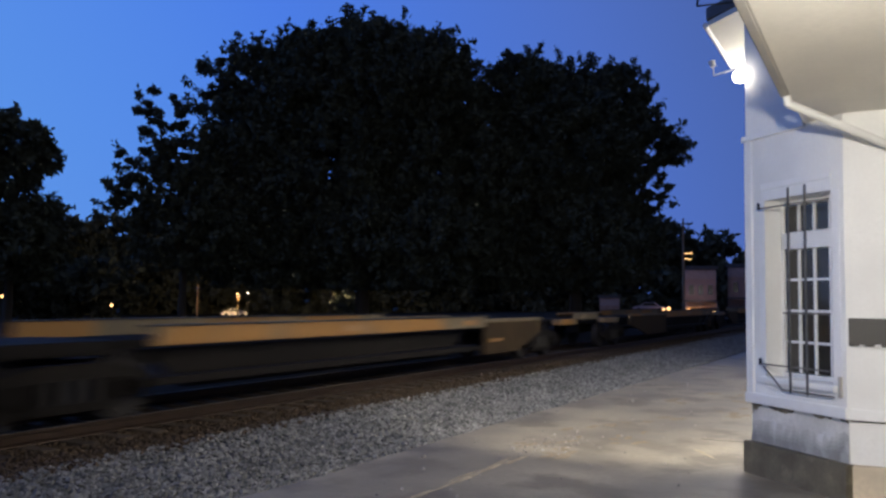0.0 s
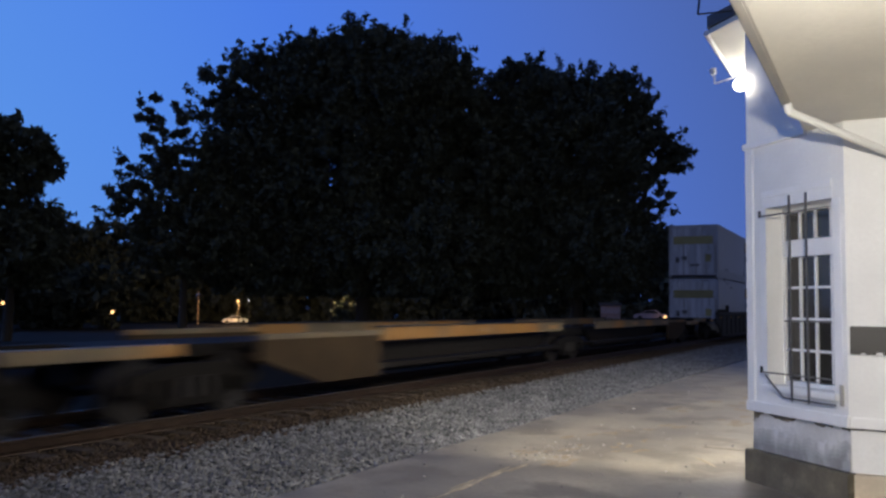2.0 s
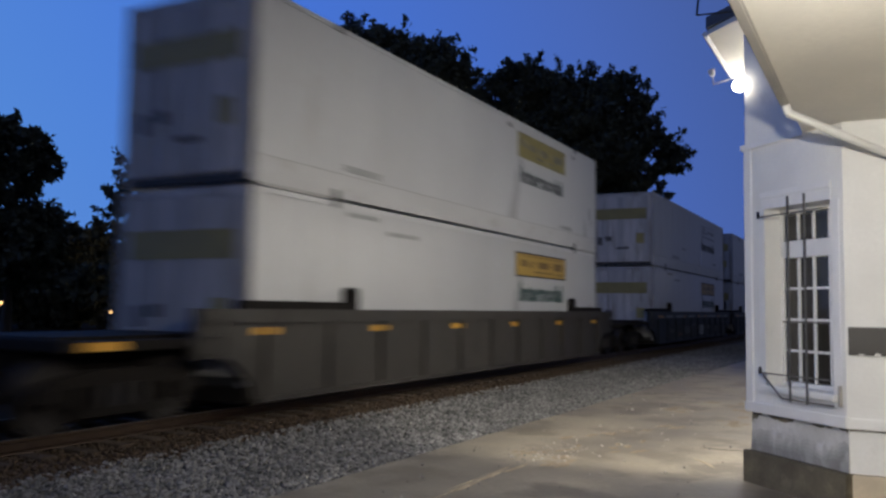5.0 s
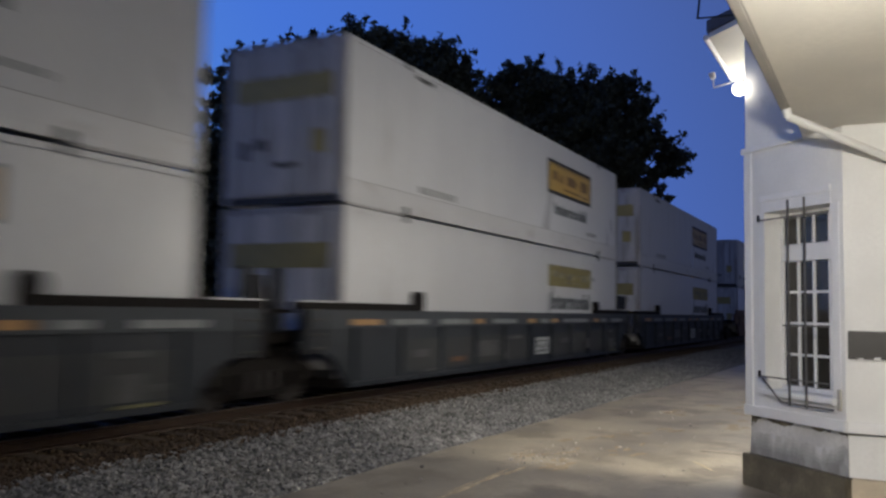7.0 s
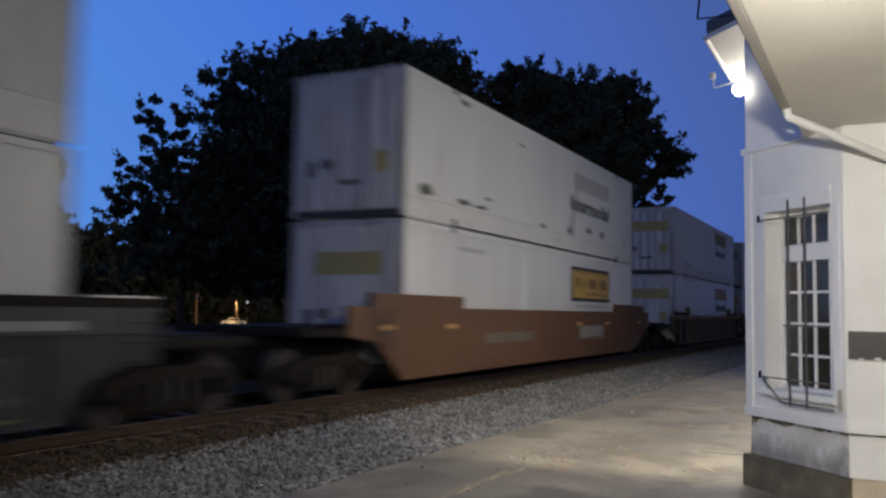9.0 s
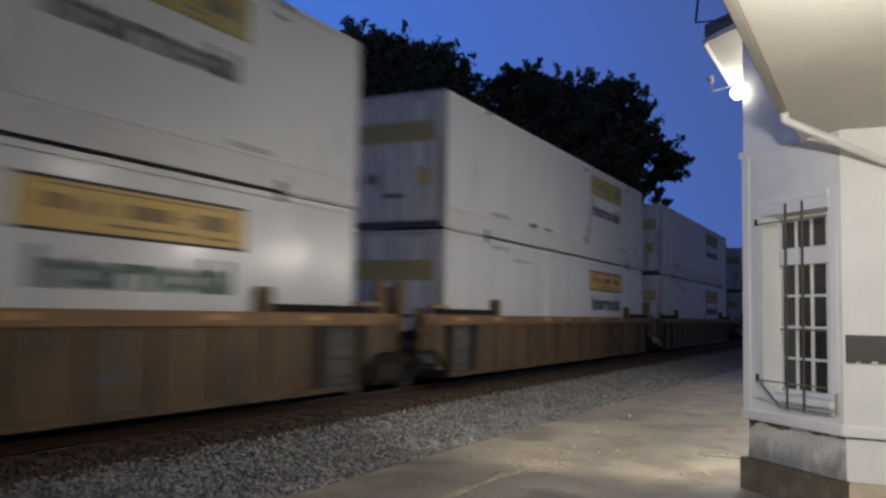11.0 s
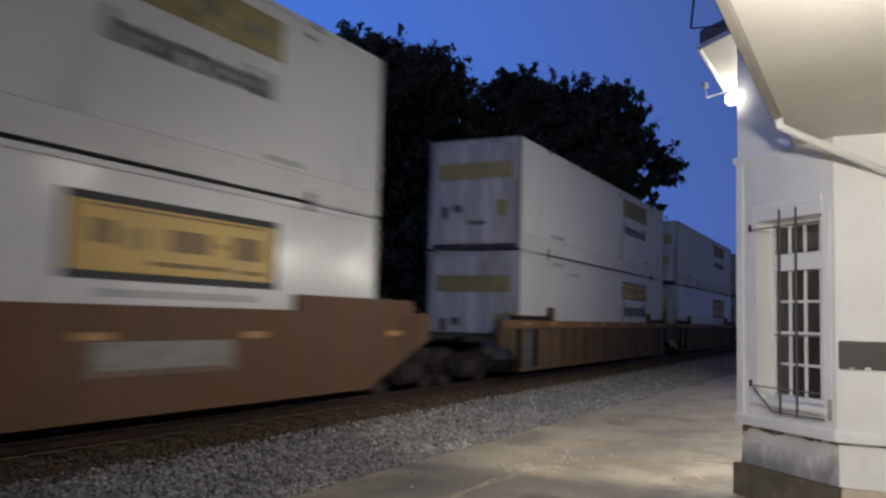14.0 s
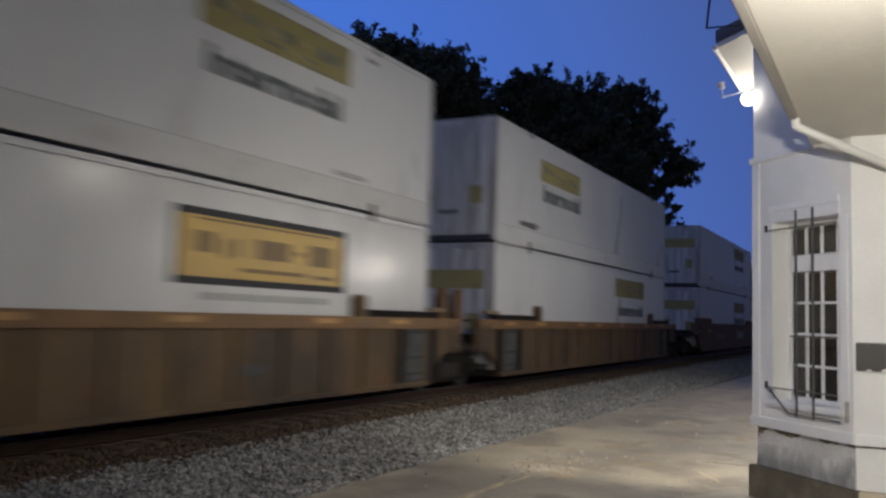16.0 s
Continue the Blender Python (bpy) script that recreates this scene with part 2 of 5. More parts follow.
M_BARK = mat("dark_bark", (0.09, 0.07, 0.05), 0.9, var=0.4, scale=2, fine=14, stretch=(1, 1, 0.2), bump=0.5)


# ---- building blocks ----
def mesh_of(name, bm, material):
    me = bpy.data.meshes.new(name)
    bm.normal_update()
    bm.to_mesh(me)
    bm.free()
    for m in material if isinstance(material, (list, tuple)) else [material]:
        me.materials.append(m)
    return me


def part(name, bm, material, parent, label="", at=None):
    """One mesh object under a thing or a part; bm may be a bmesh or a mesh to share."""
    ob = new(name, bm if isinstance(bm, bpy.types.Mesh) else mesh_of(name, bm, material))
    ob.parent = parent
    if at is not None:
        ob.matrix_basis = at
    return tagged(ob, label)


def setting(name, bm, material, label="", category=""):
    return tagged(new(name, mesh_of(name, bm, material)), label, category, kind="structure")


def thing(name, label, category, at=None, group=""):
    ob = new(name)
    ob.empty_display_size = 0.2
    if at is not None:
        ob.matrix_basis = at
    return tagged(ob, label, category, group)


def box(bm, x0, x1, y0, y1, z0, z1, bevel=0.0, turn=None):
    """Adds a box, with rounded edges if asked, to bm."""
    r = bmesh.ops.create_cube(bm, size=1)
    vs = r["verts"]
    for v in vs:
        v.co = Vector(((x0 + x1) / 2 + v.co.x * (x1 - x0), (y0 + y1) / 2 + v.co.y * (y1 - y0), (z0 + z1) / 2 + v.co.z * (z1 - z0)))
    if bevel:
        es = list({e for v in vs for e in v.link_edges})
        vs = list({v for f in bmesh.ops.bevel(bm, geom=es, offset=bevel, segments=2, affect="EDGES")["faces"] for v in f.verts} | {v for v in vs if v.is_valid})
    if turn is not None:
        bmesh.ops.transform(bm, matrix=turn, verts=vs)
    return bm


def block(x0, x1, y0, y1, z0, z1, bevel=0.0, turn=None):
    return box(bmesh.new(), x0, x1, y0, y1, z0, z1, bevel, turn)


def rod(bm, a, b, r0, r1=None, seg=8):
    """A round bar from a to b."""
    a, b = Vector(a), Vector(b)
    m = Matrix.Translation((a + b) / 2) @ (b - a).to_track_quat("Z", "Y").to_matrix().to_4x4()
    bmesh.ops.create_cone(bm, cap_ends=True, segments=seg, radius1=r0, radius2=r0 if r1 is None else r1, depth=(b - a).length, matrix=m)
    return bm


def prism(points, y0, y1):
    """A plate with the outline points (x, z), from y0 to y1."""
    bm = bmesh.new()
    a = [bm.verts.new((x, y0, z)) for x, z in points]
    b = [bm.verts.new((x, y1, z)) for x, z in points]
    bm.faces.new(a), bm.faces.new(b[::-1])
    for i in range(len(a)):
        j = (i + 1) % len(a)
        bm.faces.new((a[i], b[i], b[j], a[j]))
    bmesh.ops.recalc_face_normals(bm, faces=bm.faces)
    return bm


def slab(points, z0, z1):
    """A plate with the outline points (x, y), from z0 to z1."""
    bm = bmesh.new()
    a = [bm.verts.new((x, y, z0)) for x, y in points]
    b = [bm.verts.new((x, y, z1)) for x, y in points]
    bm.faces.new(a), bm.faces.new(b[::-1])
    for i in range(len(a)):
        j = (i + 1) % len(a)
        bm.faces.new((a[i], b[i], b[j], a[j]))
    bmesh.ops.recalc_face_normals(bm, faces=bm.faces)
    return bm


# ---- ground, paving, track ----
def grid(x0, x1, y0, y1, nx, ny, height):
    bm = bmesh.new()
    rows = [[bm.verts.new((x0 + (x1 - x0) * i / nx, y0 + (y1 - y0) * j / ny, 0)) for j in range(ny + 1)] for i in range(nx + 1)]
    for row in rows:
        for v in row:
            v.co.z = height(v.co.x, v.co.y)
    for i in range(nx):
        for j in range(ny):
            bm.faces.new((rows[i][j], rows[i + 1][j], rows[i + 1][j + 1], rows[i][j + 1]))
    return bm


def edge_y(x):
    """The edge of the paving along the gravel."""
    return 4.98 - 0.022 * x + 0.05 * noise.noise((x * 0.8, 3, 0)) + 0.03 * noise.noise((x * 3.1, 7, 0))


def field_z(x, y):
    """Rough ground beyond the track, running up to the street by the house and down to the one among the trees."""
    far = 0.2 - 2.0 * min(1, max(0, (math.degrees(math.atan2(y, x)) - 12) / 30))
    near = min(1, max(0, (math.hypot(x, y) - 45) / 65))
    return -0.45 + (far + 0.45) * near + 0.06 * noise.noise((x * .15, y * .15, 0))


def sheet(xs, ys, height):
    bm = bmesh.new()
    rows = [[bm.verts.new((x, y, height(x, y))) for y in ys] for x in xs]
    for r0, r1 in zip(rows, rows[1:]):
        for j in range(len(ys) - 1):
            bm.faces.new((r0[j], r1[j], r1[j + 1], r0[j + 1]))
    return bm


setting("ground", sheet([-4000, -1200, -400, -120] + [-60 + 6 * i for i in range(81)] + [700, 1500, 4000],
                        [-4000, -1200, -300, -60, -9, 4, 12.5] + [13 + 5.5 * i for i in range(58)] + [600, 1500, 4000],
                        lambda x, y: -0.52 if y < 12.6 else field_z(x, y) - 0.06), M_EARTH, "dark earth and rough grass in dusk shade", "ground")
bm = bmesh.new()
xs = [-8 + i * 0.25 for i in range(460)]
lo = [bm.verts.new((x, -9.0, GROUND)) for x in xs]
hi = [bm.verts.new((x, edge_y(x), GROUND)) for x in xs]
dn = [bm.verts.new((x, edge_y(x), GROUND - 0.12)) for x in xs]
for i in range(len(xs) - 1):
    bm.faces.new((lo[i], lo[i + 1], hi[i + 1], hi[i]))
    bm.faces.new((hi[i], hi[i + 1], dn[i + 1], dn[i]))
setting("pavement", bm, M_PAVE, "worn stained concrete station platform paving", "pavement")


def bed_z(x, y):
    """The ballast's surface across the track."""
    d = abs(y - TRACK)
    return -0.19 if d < 1.9 else -0.19 - 0.09 * min(1, (d - 1.9) / 2.0) if y < TRACK else -0.19 - 0.35 * min(1, (d - 1.9) / 1.4)


setting("gravel_bed", grid(-10, 110, 4.2, 7.15, 60, 8, lambda x, y: bed_z(x, y) - 0.02), M_GRAVEL_BED, "bed of grey gravel beside the track", "gravel")
setting("ballast_bed", grid(-10, 400, 7.15, 12.6, 60, 12, lambda x, y: bed_z(x, y) - 0.02), M_BALLAST_BED, "rust-brown ballast under the track", "ballast")


def stones(count, x0, x1, y_of, size, seed, near=1.0):
    """Loose stones, each a squashed, turned eight-faced lump, in one mesh."""
    rng = np.random.default_rng(seed)
    u = rng.random(count)
    x = x0 + (x1 - x0) * u ** near
    lo_y, hi_y = y_of
    y = lo_y + (hi_y - lo_y) * rng.random(count)
    if lo_y < 6:
        y = np.array([max(b, edge_y(a) - 0.06 * rng.random()) for a, b in zip(x, y)])
    z = np.array([bed_z(a, b) for a, b in zip(x, y)]) + rng.uniform(-0.01, 0.025, count)
    s = size * rng.uniform(0.55, 1.25, count)
    octa = np.array([(1, 0, 0), (0, 1, 0), (-1, 0, 0), (0, -1, 0), (0, 0, 0.8), (0, 0, -0.8)], float)
    tri = np.array([(0, 1, 4), (1, 2, 4), (2, 3, 4), (3, 0, 4), (1, 0, 5), (2, 1, 5), (3, 2, 5), (0, 3, 5)])
    v = octa[None] * rng.uniform(0.6, 1.25, (count, 6, 1)) * s[:, None, None]
    a, b = rng.uniform(0, 6.283, (2, count))
    ca, sa, cb, sb = np.cos(a)[:, None], np.sin(a)[:, None], np.cos(b)[:, None] , np.sin(b)[:, None]
    vx, vy, vz = v[..., 0], v[..., 1], v[..., 2]
    vy, vz = vy * cb - vz * sb, vy * sb + vz * cb
    vx, vy = vx * ca - vy * sa, vx * sa + vy * ca
    pts = np.stack([vx + x[:, None], vy + y[:, None], vz * 0.8 + z[:, None]], -1).reshape(-1, 3)
    faces = (tri[None] + 6 * np.arange(count)[:, None, None]).reshape(-1, 3)
    me = bpy.data.meshes.new("stones")
    me.from_pydata(pts.tolist(), [], faces.tolist())
    return me


me = stones(34000, 3.5, 45, (4.7, 7.25), 0.040, 1, 1.35)
me.materials.append(M_GRAVEL)
tagged(new("gravel", me), "loose grey crushed limestone beside the track", "gravel", kind="stuff")
me = stones(12000, 4, 45, (7.0, 8.4), 0.038, 2, 1.3)
me.materials.append(M_BALLAST)
tagged(new("ballast", me), "rust-brown track ballast stones between ties", "ballast", kind="stuff")

# railway track: ties and two rails
track = tagged(new("railway_track"), "single railway track with wooden ties and worn steel rails", "track", kind="structure")
tie_me = mesh_of("tie", block(-0.115, 0.115, -1.3, 1.3, -0.17, 0, 0.012), M_TIE)
for i in range(110):
    part("tie", tie_me, None, track, at=pose(2 + i * 0.52, TRACK + random.uniform(-.03, .03), -0.155, 0, 0, random.uniform(-1, 1)))
for side in (-0.755, 0.755):
    web = [(-0.075, -0.155), (0.075, -0.155), (0.07, -0.14), (0.012, -0.125), (0.012, -0.045), (0.036, -0.035), (0.036, -0.004), (-0.036, -0.004), (-0.036, -0.035), (-0.012, -0.045), (-0.012, -0.125), (-0.07, -0.14)]
    bm = prism([(a, b) for a, b in web], -20, 400)
    bmesh.ops.transform(bm, matrix=pose(0, TRACK + side, 0, 0, 0, -90), verts=bm.verts)
    rail = part("rail", bm, M_RAIL, track, "rust-brown steel rail")
    part("rail_head", block(-20, 400, TRACK + side - 0.03, TRACK + side + 0.03, -0.004, 0.0), M_RAIL_TOP, rail, "polished running surface")

# crumbled patches and cracks on the paving
def patch(x, y, lx, ly, turn, seed, name, label, narrow):
    """A ragged, slightly raised patch of pale crumbled surface."""
    bm = bmesh.new()
    ring = []
    for i in range(40):
        a = i * math.tau / 40
        k = 0.7 + 0.55 * noise.noise((math.cos(a) * 1.7 + seed, math.sin(a) * 1.7, seed)) + 0.25 * noise.noise((math.cos(a) * 6, math.sin(a) * 6, seed))
        ring.append(bm.verts.new((math.cos(a) * lx * k, math.sin(a) * ly * k, 0.004)))
    c = bm.verts.new((0, 0, 0.010))
    for i in range(40):
        bm.faces.new((ring[i], ring[(i + 1) % 40], c))
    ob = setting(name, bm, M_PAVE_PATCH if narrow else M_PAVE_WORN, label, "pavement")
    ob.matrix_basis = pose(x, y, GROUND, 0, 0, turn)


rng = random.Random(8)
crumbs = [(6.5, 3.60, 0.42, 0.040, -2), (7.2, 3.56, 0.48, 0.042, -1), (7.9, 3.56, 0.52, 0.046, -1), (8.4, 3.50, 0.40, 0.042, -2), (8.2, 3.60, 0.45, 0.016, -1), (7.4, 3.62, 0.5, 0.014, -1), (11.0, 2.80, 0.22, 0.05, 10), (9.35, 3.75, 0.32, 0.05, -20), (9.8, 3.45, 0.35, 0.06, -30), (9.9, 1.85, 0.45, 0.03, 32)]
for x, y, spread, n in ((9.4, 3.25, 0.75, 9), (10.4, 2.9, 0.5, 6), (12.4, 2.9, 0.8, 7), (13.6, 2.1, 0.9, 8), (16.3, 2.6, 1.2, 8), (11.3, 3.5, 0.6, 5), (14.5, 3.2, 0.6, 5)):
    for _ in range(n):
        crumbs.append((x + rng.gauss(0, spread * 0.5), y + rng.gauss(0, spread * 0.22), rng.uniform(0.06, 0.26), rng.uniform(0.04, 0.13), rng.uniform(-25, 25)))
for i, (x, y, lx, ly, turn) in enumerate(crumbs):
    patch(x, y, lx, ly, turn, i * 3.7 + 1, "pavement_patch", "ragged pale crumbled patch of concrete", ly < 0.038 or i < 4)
rng = random.Random(5)
bm = bmesh.new()
for i in range(260):
    x, y = (rng.uniform(5, 20), rng.uniform(1.6, 4.6)) if i < 150 else (rng.gauss(9.6, 0.5), rng.gauss(3.5, 0.22))
    r = rng.uniform(0.006, 0.022) * (1.6 if rng.random() > 0.93 else 1)
    bmesh.ops.create_icosphere(bm, subdivisions=1, radius=r, matrix=pose(x, y, GROUND + r * 0.4, rng.uniform(0, 90), 0, rng.uniform(0, 360)) @ Matrix.Diagonal((1, 0.7, 0.6, 1)))
tagged(new("debris", mesh_of("debris", bm, M_DEBRIS)), "pale grit and gravel bits strewn over the paving", "debris", kind="stuff")
for x, y, turn in ((29.0, 6.30, 10), (29.6, 6.42, 60), (31.1, 6.90, -30)):
    can = thing("litter", "small crushed shiny can lying on the gravel", "litter", at=pose(x, y, -0.20, 90, 0, turn))
    bm = rod(bmesh.new(), (0, 0, -0.06), (0, 0, 0.06), 0.033, 0.028, 12)
    bmesh.ops.scale(bm, vec=(1, 0.6, 1), verts=bm.verts)
    part("can", bm, M_RAIL_TOP, can)
setting("pavement_joint", block(10.9, 10.918, 1.30, 2.05, GROUND - 0.01, GROUND + 0.003), M_BALLAST_BED, "dark expansion joint in the concrete", "pavement")


# ---- station building ----
CX, CY = 8.10, 0.30            # corner where the end wall meets the bay's slanting wall
SIDE = 1.32                    # length of the slanting wall
BAY = Matrix.Translation((CX, CY, 0)) @ Matrix.Rotation(radians(45), 4, "Z")   # u along the slanting wall, v into the building is -v


def bay_box(u0, u1, v0, v1, z0, z1, bevel=0.0):
    return block(u0, u1, v0, v1, z0, z1, bevel, BAY)


W0, W1, WZ0, WZ1 = 0.15, 1.03, 0.78, 2.50     # window opening in the slanting wall
# outside is towards +v of the slanting wall turned to the camera: v < 0 is inside
def bay_wall(z0, z1, u0, u1, name="wall_bay"):
    return setting(name, bay_box(u0, u1, -0.30, 0.0, z0, z1), M_WALL, "white painted brick wall of the station bay", "wall")


TOP = 4.95                      # wall head of the bay
for name, u0, u1, z0, z1 in (("wall_bay_1", 0.0, W0, 0.52, TOP), ("wall_bay_2", W1, SIDE, 0.52, TOP), ("wall_bay_3", W0, W1, 0.52, WZ0), ("wall_bay_4", W0, W1, WZ1, TOP)):
    bay_wall(z0, z1, u0, u1, name)
setting("wall_end", block(CX, CX + 0.3, -7, CY - 0.002, 0.50, TOP), M_WALL, "white painted end wall of the station", "wall")
AX, AY = CX + SIDE * 0.7071, CY + SIDE * 0.7071
setting("wall_front", block(AX + 0.002, AX + 16, AY - 0.30, AY, 0.505, TOP), M_WALL, "white painted station wall along the platform", "wall")
setting("wall_back", block(CX, AX + 16, -7.3, -7, -0.2, TOP), M_WALL, "white painted back wall of the station", "wall")
setting("wall_far", block(AX + 16, AX + 16.3, -7, AY, -0.2, TOP), M_WALL, "white painted far end wall of the station", "wall")
# plinth: ragged lower course and dark stone foot
setting("plinth_bay", bay_box(0.01, SIDE - 0.02, -0.3, -0.03, 0.12, 0.50), M_PLINTH, "flaking whitewashed plinth over dark damp stone", "plinth")
setting("plinth_end", block(CX + 0.03, CX + 0.33, -7, CY - 0.01, 0.12, 0.48), M_WALL, "whitewashed plinth of the end wall", "plinth")
setting("plinth_front", block(AX + 0.03, AX + 16, AY - 0.30, AY - 0.035, -0.25, 0.50), M_PLINTH, "whitewashed plinth of the platform wall", "plinth")
setting("footing_bay", bay_box(-0.02, SIDE + 0.05, -0.3, 0.035, GROUND - 0.1, 0.115, 0.012), M_FOOT, "damp bare stone footing course under the bay", "plinth")
setting("footing_end", block(CX - 0.012, CX + 0.3, -7, CY - 0.03, GROUND - 0.1, 0.115, 0.01), M_CREAM, "cream stained footing course of the end wall", "plinth")
# ragged joint of fallen plaster under the board, its shadow put in as dark strips
def ragged(name, place, u0, u1, z, depth):
    n = 60
    pts = [(u0 + (u1 - u0) * i / n, z) for i in range(n + 1)]
    pts += [(u, z - depth * max(0.15, 0.55 + 1.1 * noise.noise((u * 5, 2, z)) + 0.4 * noise.noise((u * 19, 5, z)))) for u, _ in reversed(pts)]
    bm = prism(pts, -0.020, 0.003)
    bmesh.ops.transform(bm, matrix=place, verts=bm.verts)
    setting(name, bm, M_FOOT, "ragged joint under the board, its shadow painted in dark", "joint")


ragged("joint_bay", BAY @ pose(0, -0.03, 0), 0.02, SIDE - 0.03, 0.50, 0.055)
ragged("joint_end", pose(CX + 0.03, CY - 0.02, 0, 0, 0, -90), 0.0, 2.5, 0.498, 0.022)
ragged("joint_corner", BAY @ pose(0, -0.028, 0), SIDE - 0.17, SIDE - 0.03, 0.50, 0.16)
def greyed(name, place, u0, u1, z0, z1, rough, material, proud):
    """A plaster layer with a ragged, streaky upper edge; stacked layers darken towards the ground."""
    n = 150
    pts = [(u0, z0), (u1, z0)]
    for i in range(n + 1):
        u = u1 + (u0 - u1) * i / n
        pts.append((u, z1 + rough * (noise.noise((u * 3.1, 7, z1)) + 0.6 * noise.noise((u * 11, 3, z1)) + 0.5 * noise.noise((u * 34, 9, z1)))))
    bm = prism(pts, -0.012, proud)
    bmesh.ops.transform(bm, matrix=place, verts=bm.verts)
    setting(name, bm, material, "ragged grey plaster, darker layer by layer towards the ground", "plinth")


# each layer ends lower and is darker, grading the plinth towards the ground
for k, material in enumerate(M_PLINTH_GREYS):
    greyed("plinth_damp_bay_%d" % (k + 1), BAY @ pose(0, -0.03, 0), 0.015, SIDE - 0.025, 0.122, 0.345 - 0.036 * k, 0.04, material, 0.002 + 0.0025 * k)
# projecting board that caps the plinth
setting("trim_bay", bay_box(-0.01, SIDE + 0.02, -0.05, 0.028, 0.50, 0.60, 0.008), M_TRIM, "white painted water table board", "trim")
setting("trim_end", block(CX - 0.026, CX + 0.05, -7, CY - 0.02, 0.50, 0.595, 0.008), M_TRIM, "white painted water table board", "trim")
setting("trim_corner", bay_box(SIDE - 0.10, SIDE + 0.012, -0.05, 0.014, 0.60, 3.13, 0.006), M_TRIM, "white corner board of the bay", "trim")
setting("trim_frieze", bay_box(0.45, SIDE + 0.04, -0.02, 0.03, 3.13, 3.19, 0.006), M_TRIM, "thin white moulding round the bay", "trim")
# the bay's eave on the platform side, its gutter
setting("bay_soffit", slab([(AX + 0.30, AY), (AX + 0.80, AY + 0.50), (AX + 16, AY + 0.50), (AX + 16, AY)], 4.66, 4.72), M_SOFFIT, "cream boarded underside of the bay eave", "soffit")
setting("bay_roof", slab([(AX + 0.22, AY - 0.08), (AX + 0.78, AY + 0.52), (AX + 16, AY + 0.52), (AX + 16, AY - 2), (AX + 0.22, AY - 2)], 4.73, 4.86), M_ROOF, "dark slate roof edge of the bay", "roof")
g = thing("gutter", "white half-round metal gutter on the bay eave", "gutter")
part("gutter_channel", rod(bmesh.new(), (AX + 0.80, AY + 0.53, 4.67), (AX + 2.7, AY + 0.53, 4.67), 0.032, seg=12), M_TRIM, g)

# main roof over the station
bm = prism([(-7.7, TOP + 0.02), (-3.0, TOP + 2.2), (AY + 0.1, TOP + 0.02)], 0, AX + 16.3 - CX - 0.2)
bmesh.ops.transform(bm, matrix=pose(AX + 16.3, 0, 0, 0, 0, 90), verts=bm.verts)
setting("roof_main", bm, M_ROOF, "dark slate pitched roof of the station", "roof")

# window of the bay
win = tagged(new("window_1"), "tall white sash window with small dark panes behind iron bars", "window", kind="structure")
R0 = -0.20
for z0, z1 in ((WZ0, WZ0 + 0.04), (2.02, 2.18), (WZ1 - 0.05, WZ1)):
    part("window_frame", bay_box(W0, W1, R0 - 0.03, R0 + 0.02, z0, z1, 0.004), M_TRIM, win)
for u0, u1 in ((W0, W0 + 0.03), (W1 - 0.03, W1)):
    part("window_frame", bay_box(u0, u1, R0 - 0.03, R0 + 0.02, WZ0 + 0.041, WZ1 - 0.051, 0.004), M_TRIM, win)
cols = [W0 + 0.03 + i * (W1 - W0 - 0.06) / 4 for i in range(5)]
zs = [WZ0 + 0.04 + i * (2.02 - WZ0 - 0.04) / 4 for i in range(5)]
for c in cols[1:4]:
    part("glazing_bar", bay_box(c - 0.011, c + 0.011, R0 - 0.012, R0 + 0.010, WZ0 + 0.04, 2.02), M_TRIM, win)
    part("glazing_bar", bay_box(c - 0.011, c + 0.011, R0 - 0.012, R0 + 0.010, 2.18, WZ1 - 0.05), M_TRIM, win)
for z in zs[1:4]:
    part("glazing_bar", bay_box(W0 + 0.03, W1 - 0.03, R0 - 0.010, R0 + 0.008, z - 0.012, z + 0.012), M_TRIM, win)
for i in range(4):
    for z0, z1 in list(zip(zs, zs[1:])) + [(2.18, WZ1 - 0.05)]:
        part("pane", bay_box(cols[i] + 0.011, cols[i + 1] - 0.011, R0 - 0.020, R0 - 0.014, z0 + 0.01, z1 - 0.01), M_GLASS_DARK, win)
part("window_sill", bay_box(W0 - 0.05, W1 + 0.05, R0 + 0.02, 0.05, WZ0 - 0.06, WZ0 - 0.002, 0.008), M_TRIM, win, "white sloping sill")
part("head_moulding", bay_box(W0 - 0.01, W1 + 0.06, -0.02, 0.016, 2.61, 2.67, 0.004), M_TRIM, win)
part("head_casing", bay_box(W0 - 0.01, W1 + 0.05, -0.01, 0.008, 2.50, 2.60, 0.002), M_TRIM, win)
part("side_casing", bay_box(W1, W1 + 0.09, -0.01, 0.008, WZ0, 2.50, 0.004), M_TRIM, win)
part("side_casing", bay_box(W0 - 0.10, W0, -0.01, 0.006, WZ0, 2.50, 0.002), M_TRIM, win)

# security bars before the window
grille = thing("window_grille", "rusty iron security bars fixed before the bay window", "window bars")
V = 0.07
for u in (0.40, 0.62):
    part("upright_bar", bay_box(u - 0.011, u + 0.011, V - 0.008, V + 0.008, 0.66, 2.58, 0.003), M_BAR, grille)
for z in (0.90, 1.40, 2.42):
    part("cross_bar", bay_box(0.12, 1.07 if z != 1.40 else 0.72, V - 0.022, V - 0.009, z - 0.007, z + 0.007, 0.002), M_BAR, grille)
for u, z in ((1.06, 2.42), (1.06, 0.90)):
    part("bracket", bay_box(u - 0.007, u + 0.007, V - 0.03, V, z - 0.012, z + 0.055, 0.003), M_BLACK, grille)
bm = bmesh.new()
rod(bm, BAY @ Vector((1.02, 0.05, 0.88)), BAY @ Vector((0.76, 0.05, 0.68)), 0.009)
